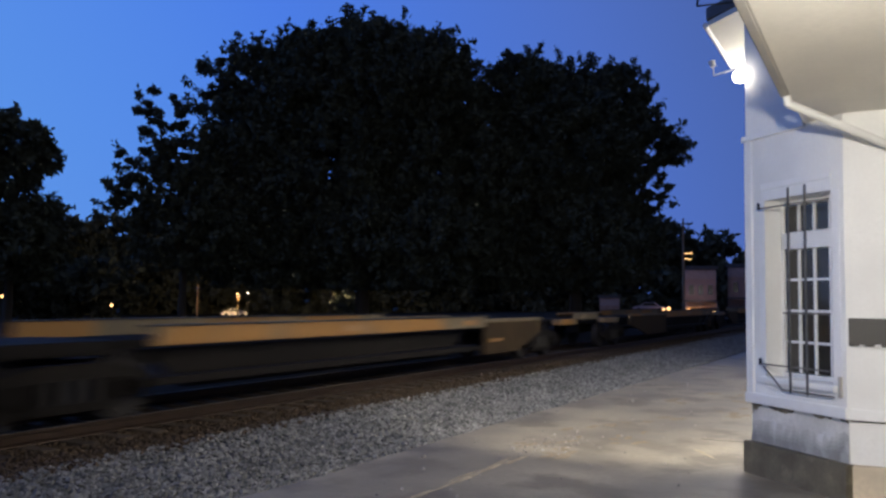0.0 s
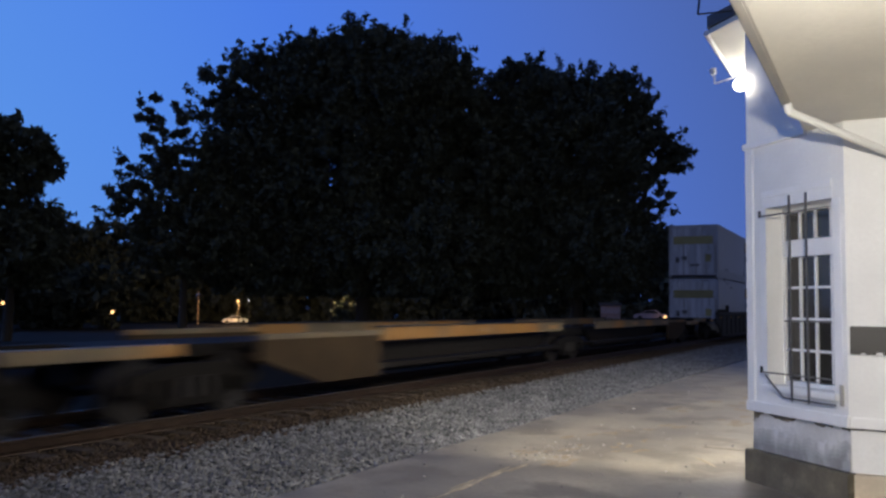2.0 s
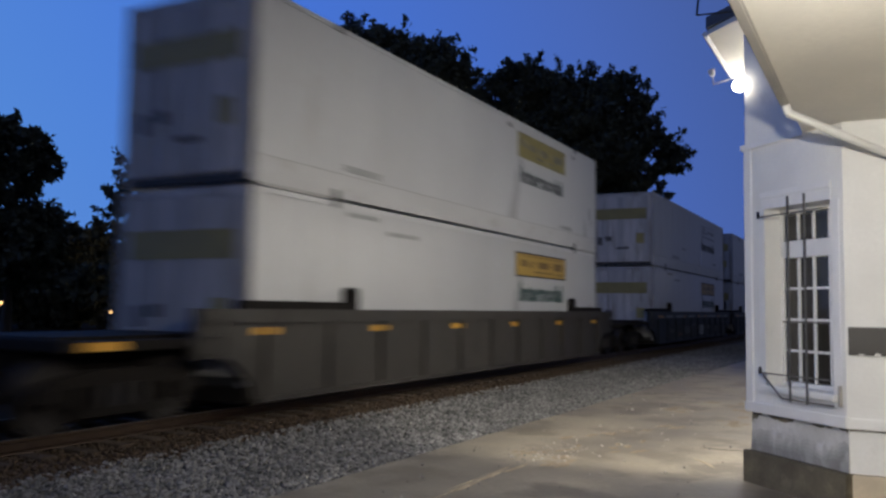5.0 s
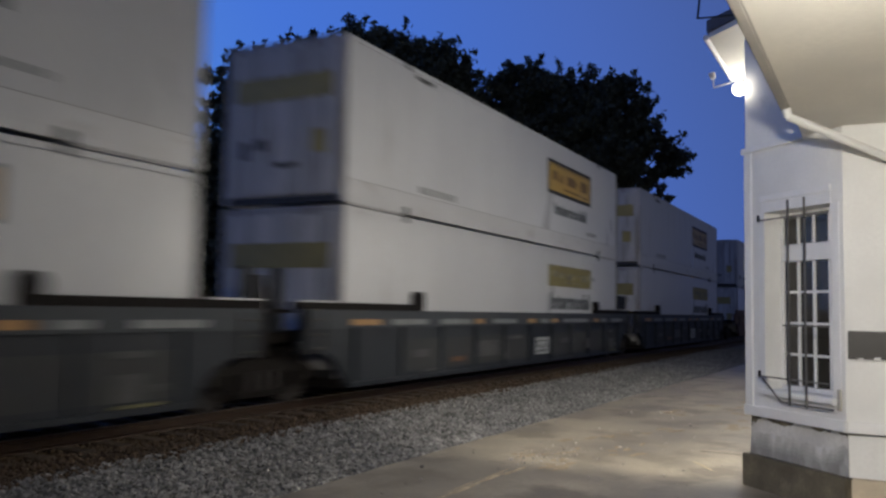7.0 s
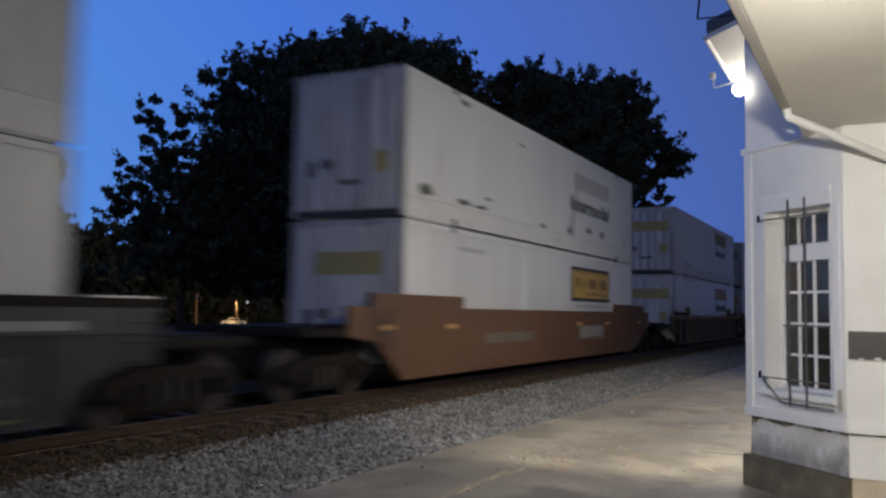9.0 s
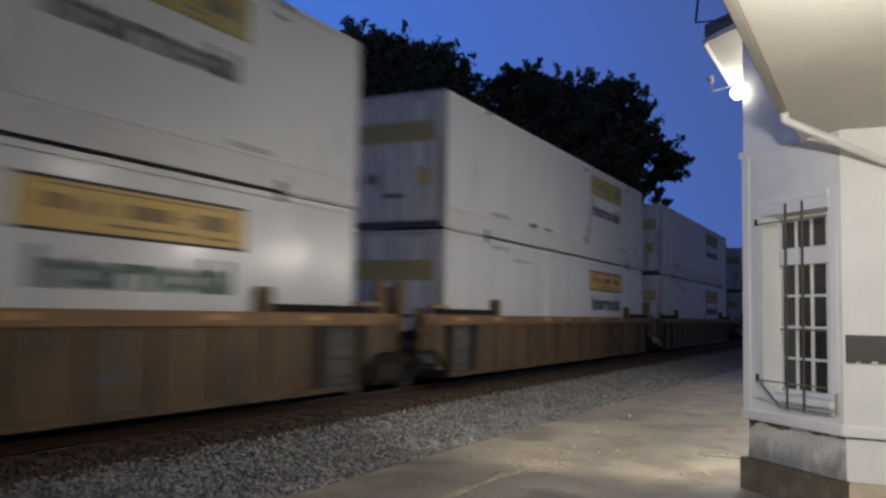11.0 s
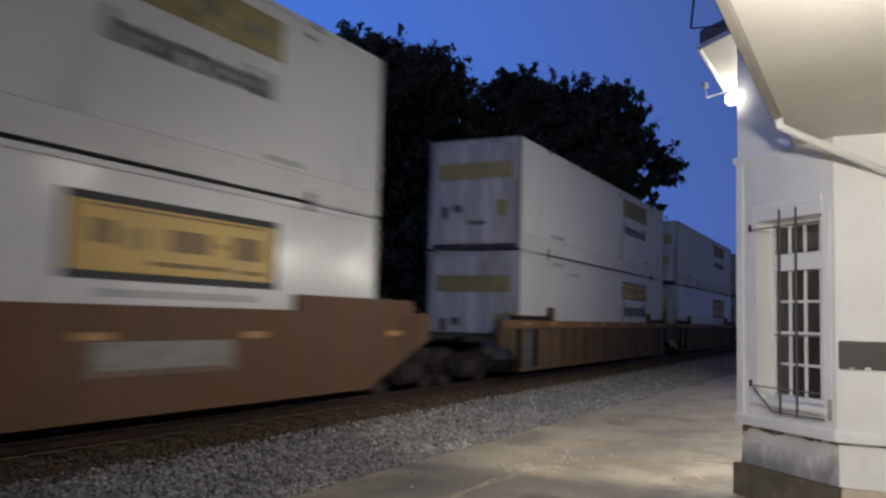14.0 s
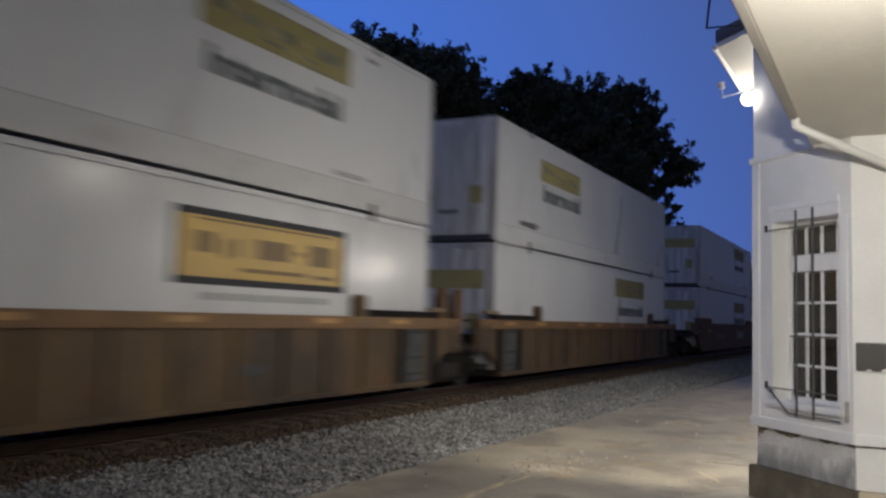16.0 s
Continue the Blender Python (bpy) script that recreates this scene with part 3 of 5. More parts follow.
rod(bm, BAY @ Vector((0.76, 0.05, 0.68)), BAY @ Vector((0.10, 0.05, 0.68)), 0.009)
part("brace", bm, M_BAR, grille)

part("wall_plate", bay_box(0.04, 0.075, 0.008, 0.03, 0.68, 0.86, 0.004), M_GUTTER, grille, "grey painted fixing plate")

# sign board on the end wall
sign = thing("wall_sign", "dark blank sign board on the white end wall", "sign")
part("board", block(CX - 0.03, CX, -1.6, CY - 0.02, 1.13, 1.37, 0.006), M_SIGN, sign)
for y0, y1, z1 in ((0.03, 0.08, 1.150), (0.16, 0.20, 1.143), (-0.35, -0.20, 1.148)):
    part("paint_chip", block(CX - 0.038, CX - 0.0355, y0, y1, 1.128, z1, 0.002), M_TRIM, sign, "chipped white paint")

# canopy over the platform end: soffit, beams, gutter and downpipe
CAN_Y, CAN_Z = 0.64, 3.16
setting("canopy_soffit", slab([(-3, -7), (-3, CAN_Y), (CX + CAN_Y - CY - 0.003, CAN_Y), (CX - 0.003, CY - 0.003), (CX - 0.003, -7)], CAN_Z, CAN_Z + 0.05), M_SOFFIT, "cream painted board soffit of the platform canopy", "soffit")
setting("canopy_roof", slab([(-3.1, -7), (-3.1, CAN_Y + 0.02), (CX + CAN_Y - CY - 0.02, CAN_Y + 0.02), (CX - 0.02, CY), (CX - 0.02, -7)], CAN_Z + 0.055, CAN_Z + 0.20), M_ROOF, "dark canopy roof edge", "roof")
dp = thing("downpipe", "white painted gutter downpipe slanting back to the end wall", "downpipe")
part("gutter", block(-3, 7.42, CAN_Y + 0.003, CAN_Y + 0.075, CAN_Z - 0.012, CAN_Z + 0.10, 0.012), M_GUTTER, dp, "grey painted box gutter")
bm = bmesh.new()
rod(bm, (7.22, CAN_Y + 0.03, CAN_Z), (7.25, CAN_Y + 0.02, CAN_Z - 0.07), 0.034, seg=12)
rod(bm, (7.25, CAN_Y + 0.025, CAN_Z - 0.06), (7.98, -0.10, 2.81), 0.034, seg=12)
part("pipe", bm, M_TRIM, dp)


def bulb_lamp(name, place, label, r=0.055):
    ob = thing(name, label, "lamp", at=Matrix.Translation(place))
    bm = bmesh.new()
    bmesh.ops.create_uvsphere(bm, u_segments=20, v_segments=12, radius=r)
    for f in bm.faces:
        f.smooth = True
    b = part("bulb", bm, M_BULB, ob, "bright white lamp globe")
    b.visible_shadow = False
    return ob


# the second globe and base only go with the added fill behind the camera
for p in (CANOPY_LAMP, FILL_LAMP):
    ob = bulb_lamp("ceiling_lamp", p, "lit white lamp globe under the canopy soffit, rear one an added fill", 0.06)
    part("fixture", rod(bmesh.new(), (0, 0, 0.06), (0, 0, CAN_Z - p[2]), 0.05, 0.08, 16), M_TRIM, ob, "white round lamp base")
for p in WALL_LAMPS:
    ob = bulb_lamp("wall_lamp", p, "lit white lamp globe on the platform wall", 0.07)
    part("arm", rod(bmesh.new(), (0, 0, 0.05), (0, AY - p[1], 0.15), 0.015), M_TRIM, ob)
ob = bulb_lamp("wall_lamp", BAY_LAMP, "lit white floodlight globe on the bay corner", 0.068)
part("arm", rod(rod(bmesh.new(), (0.02, -0.02, 0.05), (0.06, -0.03, 0.12), 0.012), (0.02, 0.0, 0.10), (0.04, 0.26, 0.05), 0.007), M_TRIM, ob, "thin white conduit arm")
part("sensor_head", rod(rod(bmesh.new(), (0.04, 0.26, 0.05), (0.04, 0.265, 0.15), 0.006), (0.04, 0.265, 0.15), (0.04, 0.28, 0.205), 0.028, 0.036, 12), M_TRIM, ob, "small white motion sensor")
bk = thing("sign_bracket", "thin dark iron bracket under the canopy edge", "bracket")
part("bracket_arm", rod(rod(bmesh.new(), (9.0, 1.70, 4.62), (9.0, 1.24, 4.60), 0.010), (9.0, 1.70, 4.62), (9.0, 1.66, 5.0), 0.012), M_BLACK, bk)


# ---- the train ----
TRAIN = []                      # (thing, its x at the start)
LONG, HIGH, WIDE = 16.15, 2.86, 2.59


def plate(x0, x1, z0, z1, y=0.0, t=0.006):
    return block(x0, x1, y - t, y, z0, z1)


M_BOX_GLOSS = mat("glossy_white_container_paint", (0.62, 0.62, 0.61), 0.22, var=0.08, scale=0.9, fine=9, bump=0.035, stretch=(1.6, 1, 0.12), per_object=0.05)
M_WORN_MARK = mat("worn_printed_mark", (0.20, 0.19, 0.13), 0.6, var=0.5, scale=5, fine=20, bump=0.02, stain=(0.42, 0.36, 0.16), stain_at=0.5, stain_scale=4)


def word_mesh(text, w, h, material, bold=0.05):
    """Raised lettering in the built-in font, w wide with capitals h high, lying in its own x-y plane."""
    cu = bpy.data.curves.new("lettering", "FONT")
    cu.body, cu.size, cu.extrude, cu.offset, cu.resolution_u = text, 1.0, 0.002, bold, 3
    ob = new("lettering", cu)
    me = bpy.data.meshes.new_from_object(ob.evaluated_get(bpy.context.evaluated_depsgraph_get()))
    bpy.data.objects.remove(ob)
    xs = [v.co.x for v in me.vertices]
    top = max(v.co.y for v in me.vertices)
    for v in me.vertices:
        v.co.x = (v.co.x - min(xs)) * w / (max(xs) - min(xs))
        v.co.y *= h / top
    me.materials.clear()
    me.materials.append(material)
    return me


def scuff(x, z, w, h, seed):
    """The ragged outline of a scraped or dented patch of paint, on the near side."""
    pts = []
    for i in range(22):
        a = i * math.tau / 22
        k = 0.75 + 0.5 * noise.noise((math.cos(a) * 2 + seed, math.sin(a) * 2, seed * 1.7))
        pts.append((x + w / 2 + math.cos(a) * w / 2 * k, z + h / 2 + math.sin(a) * h / 2 * k))
    return pts


def container(upper, ends, decals, paint=M_BOX, narrow=False):
    """A 53-foot box: origin at its front lower edge on the centre line. decals: list of (x, z, w, h, kind) on the sides."""
    c = thing("container", "white " + ("upper" if upper else "lower") + " intermodal container, weathered, stacked in a well car", "container", group="containers on the train")
    h = WIDE / 2
    bm = block(0.03, LONG - 0.03, -h + 0.012, h - 0.012, 0.10, HIGH - 0.03, 0.02)
    part("body", bm, paint, c)
    for y in (-h, h - 0.06):
        part("bottom_rail", block(0.10, LONG - 0.10, y, y + 0.06, 0.0, 0.40, 0.008), M_BOX_LOW if upper else M_BOX, c, "scuffed lower rail" if upper else "")
        part("rail_joint", block(0.10, LONG - 0.10, y + 0.007, y + 0.05, 0.40, 0.414), M_BOX_RAIL, c)
        part("top_rail", block(0.10, LONG - 0.10, y + 0.004, y + 0.056, HIGH - 0.09, HIGH, 0.008), M_BOX, c)
    for x in (0.0, LONG - 0.09):
        for y in (-h, h - 0.10):
            part("corner_post", block(x, x + 0.09, y, y + 0.10, 0, HIGH, 0.012), M_BOX_END, c)
    for x in (2.0, LONG - 2.15):
        for y in (-h - 0.004, h - 0.11):
            part("corner_casting", block(x, x + 0.18, y, y + 0.114, -0.05, 0.14, 0.01), M_SEAM, c, "dark lifting casting")
            part("corner_casting", block(x, x + 0.18, y, y + 0.114, HIGH - 0.10, HIGH + 0.008, 0.01), M_SCUFF, c)
    # grey end pieces of the joint, past the castings
    for x0, x1 in ((0.12, 2.0), (LONG - 1.97, LONG - 0.12)):
        part("joint_cover", block(x0, x1, -h + 0.002, -h + 0.05, -0.045, -0.002), M_BOX_RAIL, c)
    # panel seams along the sides
    for i in range(1, 14):
        x = i * LONG / 14
        part("seam", block(x - 0.005, x + 0.005, -h + 0.008, -h + 0.014, 0.42, HIGH - 0.1), M_BOX_LOW, c)
    # front end: a dirty sheet with pale upright ribs
    part("end_wall", block(0.012, 0.05, -h + 0.11, h - 0.11, 0.14, HIGH - 0.12, 0.008), M_BOX_END, c, "scuffed greyish end sheet")
    for k in range(7):
        y = -h + 0.30 + k * (WIDE - 0.60) / 6
        part("end_rib", block(-0.022, 0.012, y - 0.11, y + 0.11, 0.16, HIGH - 0.14 - 0.02 * (k % 2), 0.010), M_BOX_RIB, c)
    # near-black sill, matching the dark band between stacked ends
    part("end_sill", block(0.0, 0.06, -h + 0.11, h - 0.11, 0.0, 0.13, 0.006), M_SEAM, c, "dark end sill")
    part("end_header", block(0.0, 0.06, -h + 0.11, h - 0.11, HIGH - 0.115, HIGH - 0.005, 0.006), M_BOX_END, c)
    part("placard", block(-0.030, -0.0225, -h + 0.35, -h + 0.66, 0.85, 1.25), M_YELLOW_OLD, c, "small faded placard")
    for y, z, w, hh in ((0.35, 0.95, 0.26, 0.20), (0.72, 0.80, 0.20, 0.32), (-0.35, 0.62, 0.5, 0.10)):
        part("end_mark", block(-0.028, -0.0225, y, y + w, z, z + hh), M_SCUFF, c)
    if ends:
        part("end_panel", block(-0.029, -0.0225, -h + (0.45 if narrow else 0.25), h - (0.62 if narrow else 0.25), HIGH - 1.05, HIGH - 0.62), M_YELLOW_OLD, c, "faded yellow panel")
    for x, z, w, hh, kind in decals:
        y = -h + 0.011
        if kind == "panel":
            rim = 0.10 if hh > 0.9 else 0.04
            part("panel_border", plate(x, x + w, z, z + hh, y, 0.004), M_SEAM, c)
            pn = part("panel", plate(x + rim, x + w - rim, z + rim, z + hh - rim, y - 0.004, 0.003), M_YELLOW, c, "yellow advertising panel")
            for k, (a, b, lo, hi) in enumerate(((0.10, 0.20, 0.42, 0.70), (0.24, 0.27, 0.36, 0.62), (0.30, 0.33, 0.40, 0.66), (0.42, 0.62, 0.40, 0.68), (0.66, 0.70, 0.50, 0.58), (0.74, 0.90, 0.38, 0.70), (0.34, 0.72, 0.20, 0.26), (0.10, 0.90, 0.84, 0.87), (0.78, 0.92, 0.18, 0.24))):
                part("panel_mark", plate(x + w * a, x + w * b, z + hh * lo, z + hh * hi, y - 0.007, 0.003), M_PANEL_MARK, pn)
        elif kind == "faint":
            part("panel", plate(x, x + w, z, z + hh, y, 0.004), M_YELLOW_OLD, c, "faded yellow panel")
            for a, b, lo, hi in ((0.0, 1.0, 0.95, 1.0), (0.06, 0.18, 0.45, 0.74), (0.22, 0.34, 0.42, 0.66), (0.40, 0.58, 0.36, 0.66), (0.63, 0.68, 0.50, 0.60), (0.73, 0.93, 0.34, 0.66), (0.36, 0.74, 0.18, 0.25), (0.52, 0.98, 0.03, 0.08)):
                part("panel_mark", plate(x + w * a, x + w * b, z + hh * lo, z + hh * hi, y - 0.004, 0.003), M_WORN_MARK, c)
        elif kind in ("word", "old word"):
            part("lettering", word_mesh("Intermodal", w, hh, M_DECAL_DARK if kind == "word" else M_WORD_GREY), None, c, "dark green word" if kind == "word" else "weathered grey word", at=pose(x, y - 0.003, z, 90, 0, 0))
        elif kind == "outline":
            part("panel_border", plate(x, x + w, z, z + hh, y, 0.003), M_DECAL_GREY, c)
            pn = part("panel", plate(x + 0.04, x + w - 0.04, z + 0.04, z + hh - 0.04, y - 0.003, 0.003), M_BOX, c, "bleached white panel with a grey outline")
            for a, b, lo, hi in ((0.03, 0.97, 0.06, 0.14), (0.06, 0.30, 0.55, 0.85), (0.12, 0.42, 0.30, 0.48), (0.44, 0.64, 0.46, 0.72), (0.70, 0.94, 0.40, 0.72)):
                part("panel_mark", plate(x + w * a, x + w * b, z + hh * lo, z + hh * hi, y - 0.006, 0.003), M_DECAL_GREY, pn)
        elif kind == "greyword":
            for k in range(7):
                part("lettering_bar", plate(x + k * w / 7, x + k * w / 7 + w / 7 * 0.75, z, z + hh, y, 0.004), M_DECAL_GREY, c)
        elif kind == "scuff":
            part("scuff_mark", prism(scuff(x, z, w, hh, x * 3.1), -h - 0.004, -h + 0.011), M_SCUFF, c, "dark scraped patch")
    return c


BIG_WORD, OLD_WORD = (9.97, 1.36, 3.13, 0.43, "word"), (9.99, 1.38, 3.08, 0.38, "old word")
PANEL, FAINT = (9.72, 1.94, 3.62, 0.61, "panel"), (9.82, 1.98, 3.45, 0.63, "faint")
RAIL_MARK, END_MARK = (2.35, 0.46, 1.15, 0.12, "greyword"), (12.95, 0.46, 0.95, 0.09, "greyword")
A_UP = [PANEL, BIG_WORD, RAIL_MARK, END_MARK, (9.4, 2.72, 1.2, 0.07, "scuff")]
A_LO = [PANEL, BIG_WORD, (3.75, 2.42, 1.15, 0.08, "greyword"), (2.44, 2.64, 1.0, 0.08, "greyword")]
B_UP = [(9.60, 1.42, 3.72, 0.94, "panel"), (10.15, 0.91, 2.75, 0.31, "old word"), (12.95, 0.52, 0.95, 0.12, "greyword"), (2.6, 0.46, 1.6, 0.14, "greyword"), (2.3, 2.62, 0.9, 0.12, "scuff")]
C_UP = [(9.83, 1.82, 3.5, 0.48, "greyword"), (9.45, 1.2, 3.8, 0.42, "old word"), (0.5, 0.43, 0.7, 0.30, "scuff"), (2.1, 0.45, 0.9, 0.16, "scuff"), (3.0, 0.46, 0.8, 0.12, "scuff"), (7.0, 0.43, 0.5, 0.12, "scuff"), (9.2, 0.46, 0.4, 0.22, "scuff"),
        (10.9, 0.6, 0.5, 0.2, "scuff"), (12.3, 0.55, 0.4, 0.25, "scuff"), (2.3, 2.6, 0.5, 0.14, "scuff"), (5.6, 2.3, 0.3, 0.1, "scuff"), (3.6, 0.7, 0.4, 0.1, "scuff")]
C_LO = [(9.55, 1.48, 3.78, 1.0, "panel"), (10.1, 1.28, 2.9, 0.10, "greyword"), (2.3, 2.40, 1.4, 0.10, "greyword")]
D_UP = [FAINT, OLD_WORD, RAIL_MARK, END_MARK, (9.2, 2.6, 0.25, 0.12, "scuff"), (13.8, 2.55, 0.3, 0.1, "scuff")]
D_LO = [(9.72, 1.84, 3.66, 0.58, "faint"), (9.88, 1.24, 3.36, 0.43, "old word"), (13.0, 2.1, 0.8, 0.1, "greyword")]
F_UP = [(9.80, 1.87, 3.57, 0.59, "outline"), (9.83, 1.25, 3.46, 0.42, "old word"), (12.9, 0.62, 1.0, 0.1, "greyword"), (3.4, 0.46, 1.4, 0.13, "greyword"), (5.3, 0.95, 0.9, 0.07, "greyword")]
E_UP = [(2.76, 1.78, 3.1, 0.56, "faint"), (2.95, 1.29, 2.95, 0.42, "old word"), (1.2, 0.45, 1.8, 0.2, "scuff")]
E_LO = [(9.5, 1.96, 3.55, 0.6, "faint"), (9.87, 1.36, 3.05, 0.37, "old word")]
H_UP = D_UP + [(4.62, 0.42, 0.68, 0.17, "scuff"), (5.6, 0.46, 0.95, 0.08, "scuff"), (9.46, 0.82, 0.2, 0.13, "scuff"), (9.16, 0.48, 0.2, 0.13, "scuff"), (13.6, 0.45, 0.35, 0.07, "scuff")]
KINDS = {k: container(k[1] == "U", k not in ("CU", "EU"), d, M_BOX_GLOSS if k in ("CL", "GL") else M_BOX, k == "CL")
         for k, d in (("AU", A_UP), ("AL", A_LO), ("GL", A_LO), ("BU", B_UP), ("CU", C_UP), ("CL", C_LO), ("DU", D_UP), ("FU", F_UP), ("DL", D_LO), ("EU", E_UP), ("EL", E_LO), ("HU", H_UP))}
STACKS = [(87.40, "AU", "AL"), (110.90, "DU", "AL"), (134.40, "FU", "AL"), (153.85, "BU", "DL"), (173.10, "BU", "DL"), (196.50, "CU", "CL"),
          (219.50, "DU", "GL"), (238.90, "HU", "GL"), (258.15, "DU", "AL"), (281.35, "DU", "CL"), (304.32, "DU", "AL"), (323.40, "DU", "CL"),
          (342.60, "EU", "EL"), (365.70, "DU", "DL"), (389.0, "DU", "DL")]
used = set()
for x, up, down in STACKS:
    for kind, z in ((up, 3.265), (down, 0.345)):
        m = pose(x, TRACK, z)
        if kind in used:
            ob = copy_thing(KINDS[kind], m)
        else:
            ob, _ = KINDS[kind], used.add(kind)
            ob.matrix_basis = m
        TRAIN.append((ob, x))


SPRING = mesh_of("spring", rod(bmesh.new(), (0, 0, 0), (0, 0, 0.28), 0.085, seg=10), M_WHEEL)


def truck(parent, x):
    """A two-axle truck centred at x under the car."""
    t = part("truck", block(x - 1.25, x + 1.25, -0.20, 0.20, 0.45, 0.70, 0.03), M_TRUCK, parent, "greasy cast steel truck")
    for y in (-1.06, 0.94):
        bm = prism([(x - 1.25, 0.50), (x - 1.12, 0.60), (x - 0.5, 0.72), (x + 0.5, 0.72), (x + 1.12, 0.60), (x + 1.25, 0.50), (x + 1.25, 0.38), (x + 1.05, 0.38), (x + 0.62, 0.54), (x - 0.62, 0.54), (x - 1.05, 0.38), (x - 1.25, 0.38)], y, y + 0.12)
        box(bm, x - 0.62, x - 0.44, y + 0.01, y + 0.11, 0.26, 0.55)
        box(bm, x + 0.44, x + 0.62, y + 0.01, y + 0.11, 0.26, 0.55)
        box(bm, x - 0.66, x + 0.66, y, y + 0.12, 0.17, 0.27, 0.02)
        part("side_frame", bm, M_TRUCK, t)
        for q in (-0.26, 0.0, 0.26):
            part("spring", SPRING, None, t, at=pose(x + q, y + 0.06, 0.27))
        for ax in (-0.9, 0.9):
            s = -1 if y < 0 else 1
            bm = bmesh.new()
            rod(bm, (x + ax, s * 0.70, 0.42), (x + ax, s * 0.83, 0.42), 0.42, seg=28)
            rod(bm, (x + ax, s * 0.66, 0.42), (x + ax, s * 0.70, 0.42), 0.45, seg=28)
            part("wheel", bm, M_WHEEL, t)
            part("axle_box", block(x + ax - 0.13, x + ax + 0.13, y - 0.03, y + 0.15, 0.30, 0.54, 0.02), M_TRUCK, t)
    return t


def well_car(units, paint, label, ribs, top, low, marks=True, stepped=False, flange=None, deep=0.20, bays=15):
    """A well car; each unit is the x of a container's front. Parts share the car's own space, x = 0 at its first container's front."""
    car = thing("well_car", label, "railcar", group="cars of the train")
    h = 1.40
    for i, x in enumerate(units):
        first, last = i == 0, i == len(units) - 1
        for s in (1, -1):
            a, b = (x - 1.1, x + LONG + 1.2) if s < 0 else (x + 0.05, x + LONG - 0.05)
            y0, y1 = (s * h, s * (h - 0.10)) if s < 0 else (s * (h - 0.10), s * h)
            body = [(a, top), (a, 0.78), (x - 0.73, 0.79), (x - 0.52, 0.76), (x - 0.33, 0.67), (x - 0.16, 0.54), (x - 0.03, 0.40), (x + 0.1, low), (x + LONG - 0.1, low), (x + LONG + 0.03, 0.40), (x + LONG + 0.16, 0.54), (x + LONG + 0.33, 0.67), (x + LONG + 0.52, 0.76), (x + LONG + 0.73, 0.79), (b, 0.78), (b, top)] if s < 0 and not stepped else [(x - 1.9, top), (x - 1.9, 1.03), (x - 1.05, 0.93), (x - 0.1, low), (x + LONG - 0.35, low), (x + LONG + 1.0, 0.72), (x + LONG + 1.9, 1.04), (x + LONG + 1.9, top)] if s < 0 else [(a, top), (a, low), (b, low), (b, top)]
            side = part("side_sill", prism(body, y0, y1), paint, car)
            if flange:
                f0, f1 = (-h - 0.06, -h) if s < 0 else (h, h + 0.06)
                part("top_flange", block(a, b, f0, f1, top - deep, top, 0.01), flange, side)
                part("bottom_flange", block(x + 0.08, x + LONG - 0.08, f0, f1, low, low + 0.08, 0.01), paint, side)
            if ribs and s < 0:
                n = bays
                for k in range(n + 1):
                    rx = x + 0.3 + k * (LONG - 0.6) / n
                    part("rib", block(rx - 0.05, rx + 0.05, -h - 0.05, -h, low + 0.08, top - deep, 0.008), paint, side)
            if stepped:
                part("sill_step", block(x - 1.2 if s < 0 else x + 0.05, x + 2.4, y0, y1, top, top + 0.24, 0.01), paint, side)
                part("sill_step", block(x + LONG - 2.4, x + LONG + (1.2 if s < 0 else -0.05), y0, y1, top, top + 0.24, 0.01), paint, side)
            else:
                for p0, p1 in () if s > 0 else ((x - 0.3 if s < 0 else x + 0.05, x + 2.6), (x + LONG - 2.6, x + LONG + (0.3 if s < 0 else -0.05))):
                    part("guide_ledge", block(p0, p1, y0, y1, top, top + 0.12, 0.01), M_TRUCK, side)
                for px_ in (x + 2.35, x + LONG - 2.6):
                    part("container_guide", prism([(px_, top), (px_, top + 0.30), (px_ + 0.06, top + 0.36), (px_ + 0.24, top + 0.36), (px_ + 0.30, top + 0.28), (px_ + 0.30, top)], y0 - 0.02, y1 + 0.02), paint if paint is M_CAR_YELLOW else M_TRUCK, side, "rusty steel container guide")
                if s < 0 and paint is M_CAR_YELLOW:
                    for p0 in (x - 0.62, x + LONG - 0.05):
                        part("end_block", block(p0, p0 + 0.66, y0 - 0.01, y1 + 0.02, top + 0.122, top + 0.20, 0.01), M_BEAM, side, "pale worn end block")
            if s < 0 and marks and paint is M_CAR_NAVY:
                for mx, w, m in ((0.1, 0.9, M_MARK_DULL), (1.4, 1.3, M_MARK_OLD), (3.27, 1.38, M_MARK_OLD), (4.85, 0.40, M_MARK_DULL), (5.76, 1.35, M_MARK_OLD), (7.85, 0.50, M_MARK_DULL), (8.70, 0.60, M_MARK_OLD), (9.52, 0.48, M_MARK_DULL), (10.4, 2.2, M_MARK_OLD), (13.2, 0.45, M_MARK_DULL), (13.9, 0.5, M_MARK_OLD), (15.0, 1.2, M_MARK_OLD)):
                    part("reflector", plate(x + mx, x + mx + w, top - 0.25, top - 0.15, -h - 0.061, 0.003), m, side)
            elif s < 0 and marks:
                for mx in (0.3, 2.2, 5.3, 6.9, 9.4, 12.4, 14.6):
                    part("reflector", plate(x + mx, x + mx + 0.55, top - 0.12, top - 0.04, -h - 0.061, 0.003), M_MARK_DULL, side)
        a, b = x - 1.55, x + LONG + 1.55
        part("floor_beam", block(x, x + LONG, -h + 0.1, h - 0.1, low, 0.34), M_TRUCK, car)
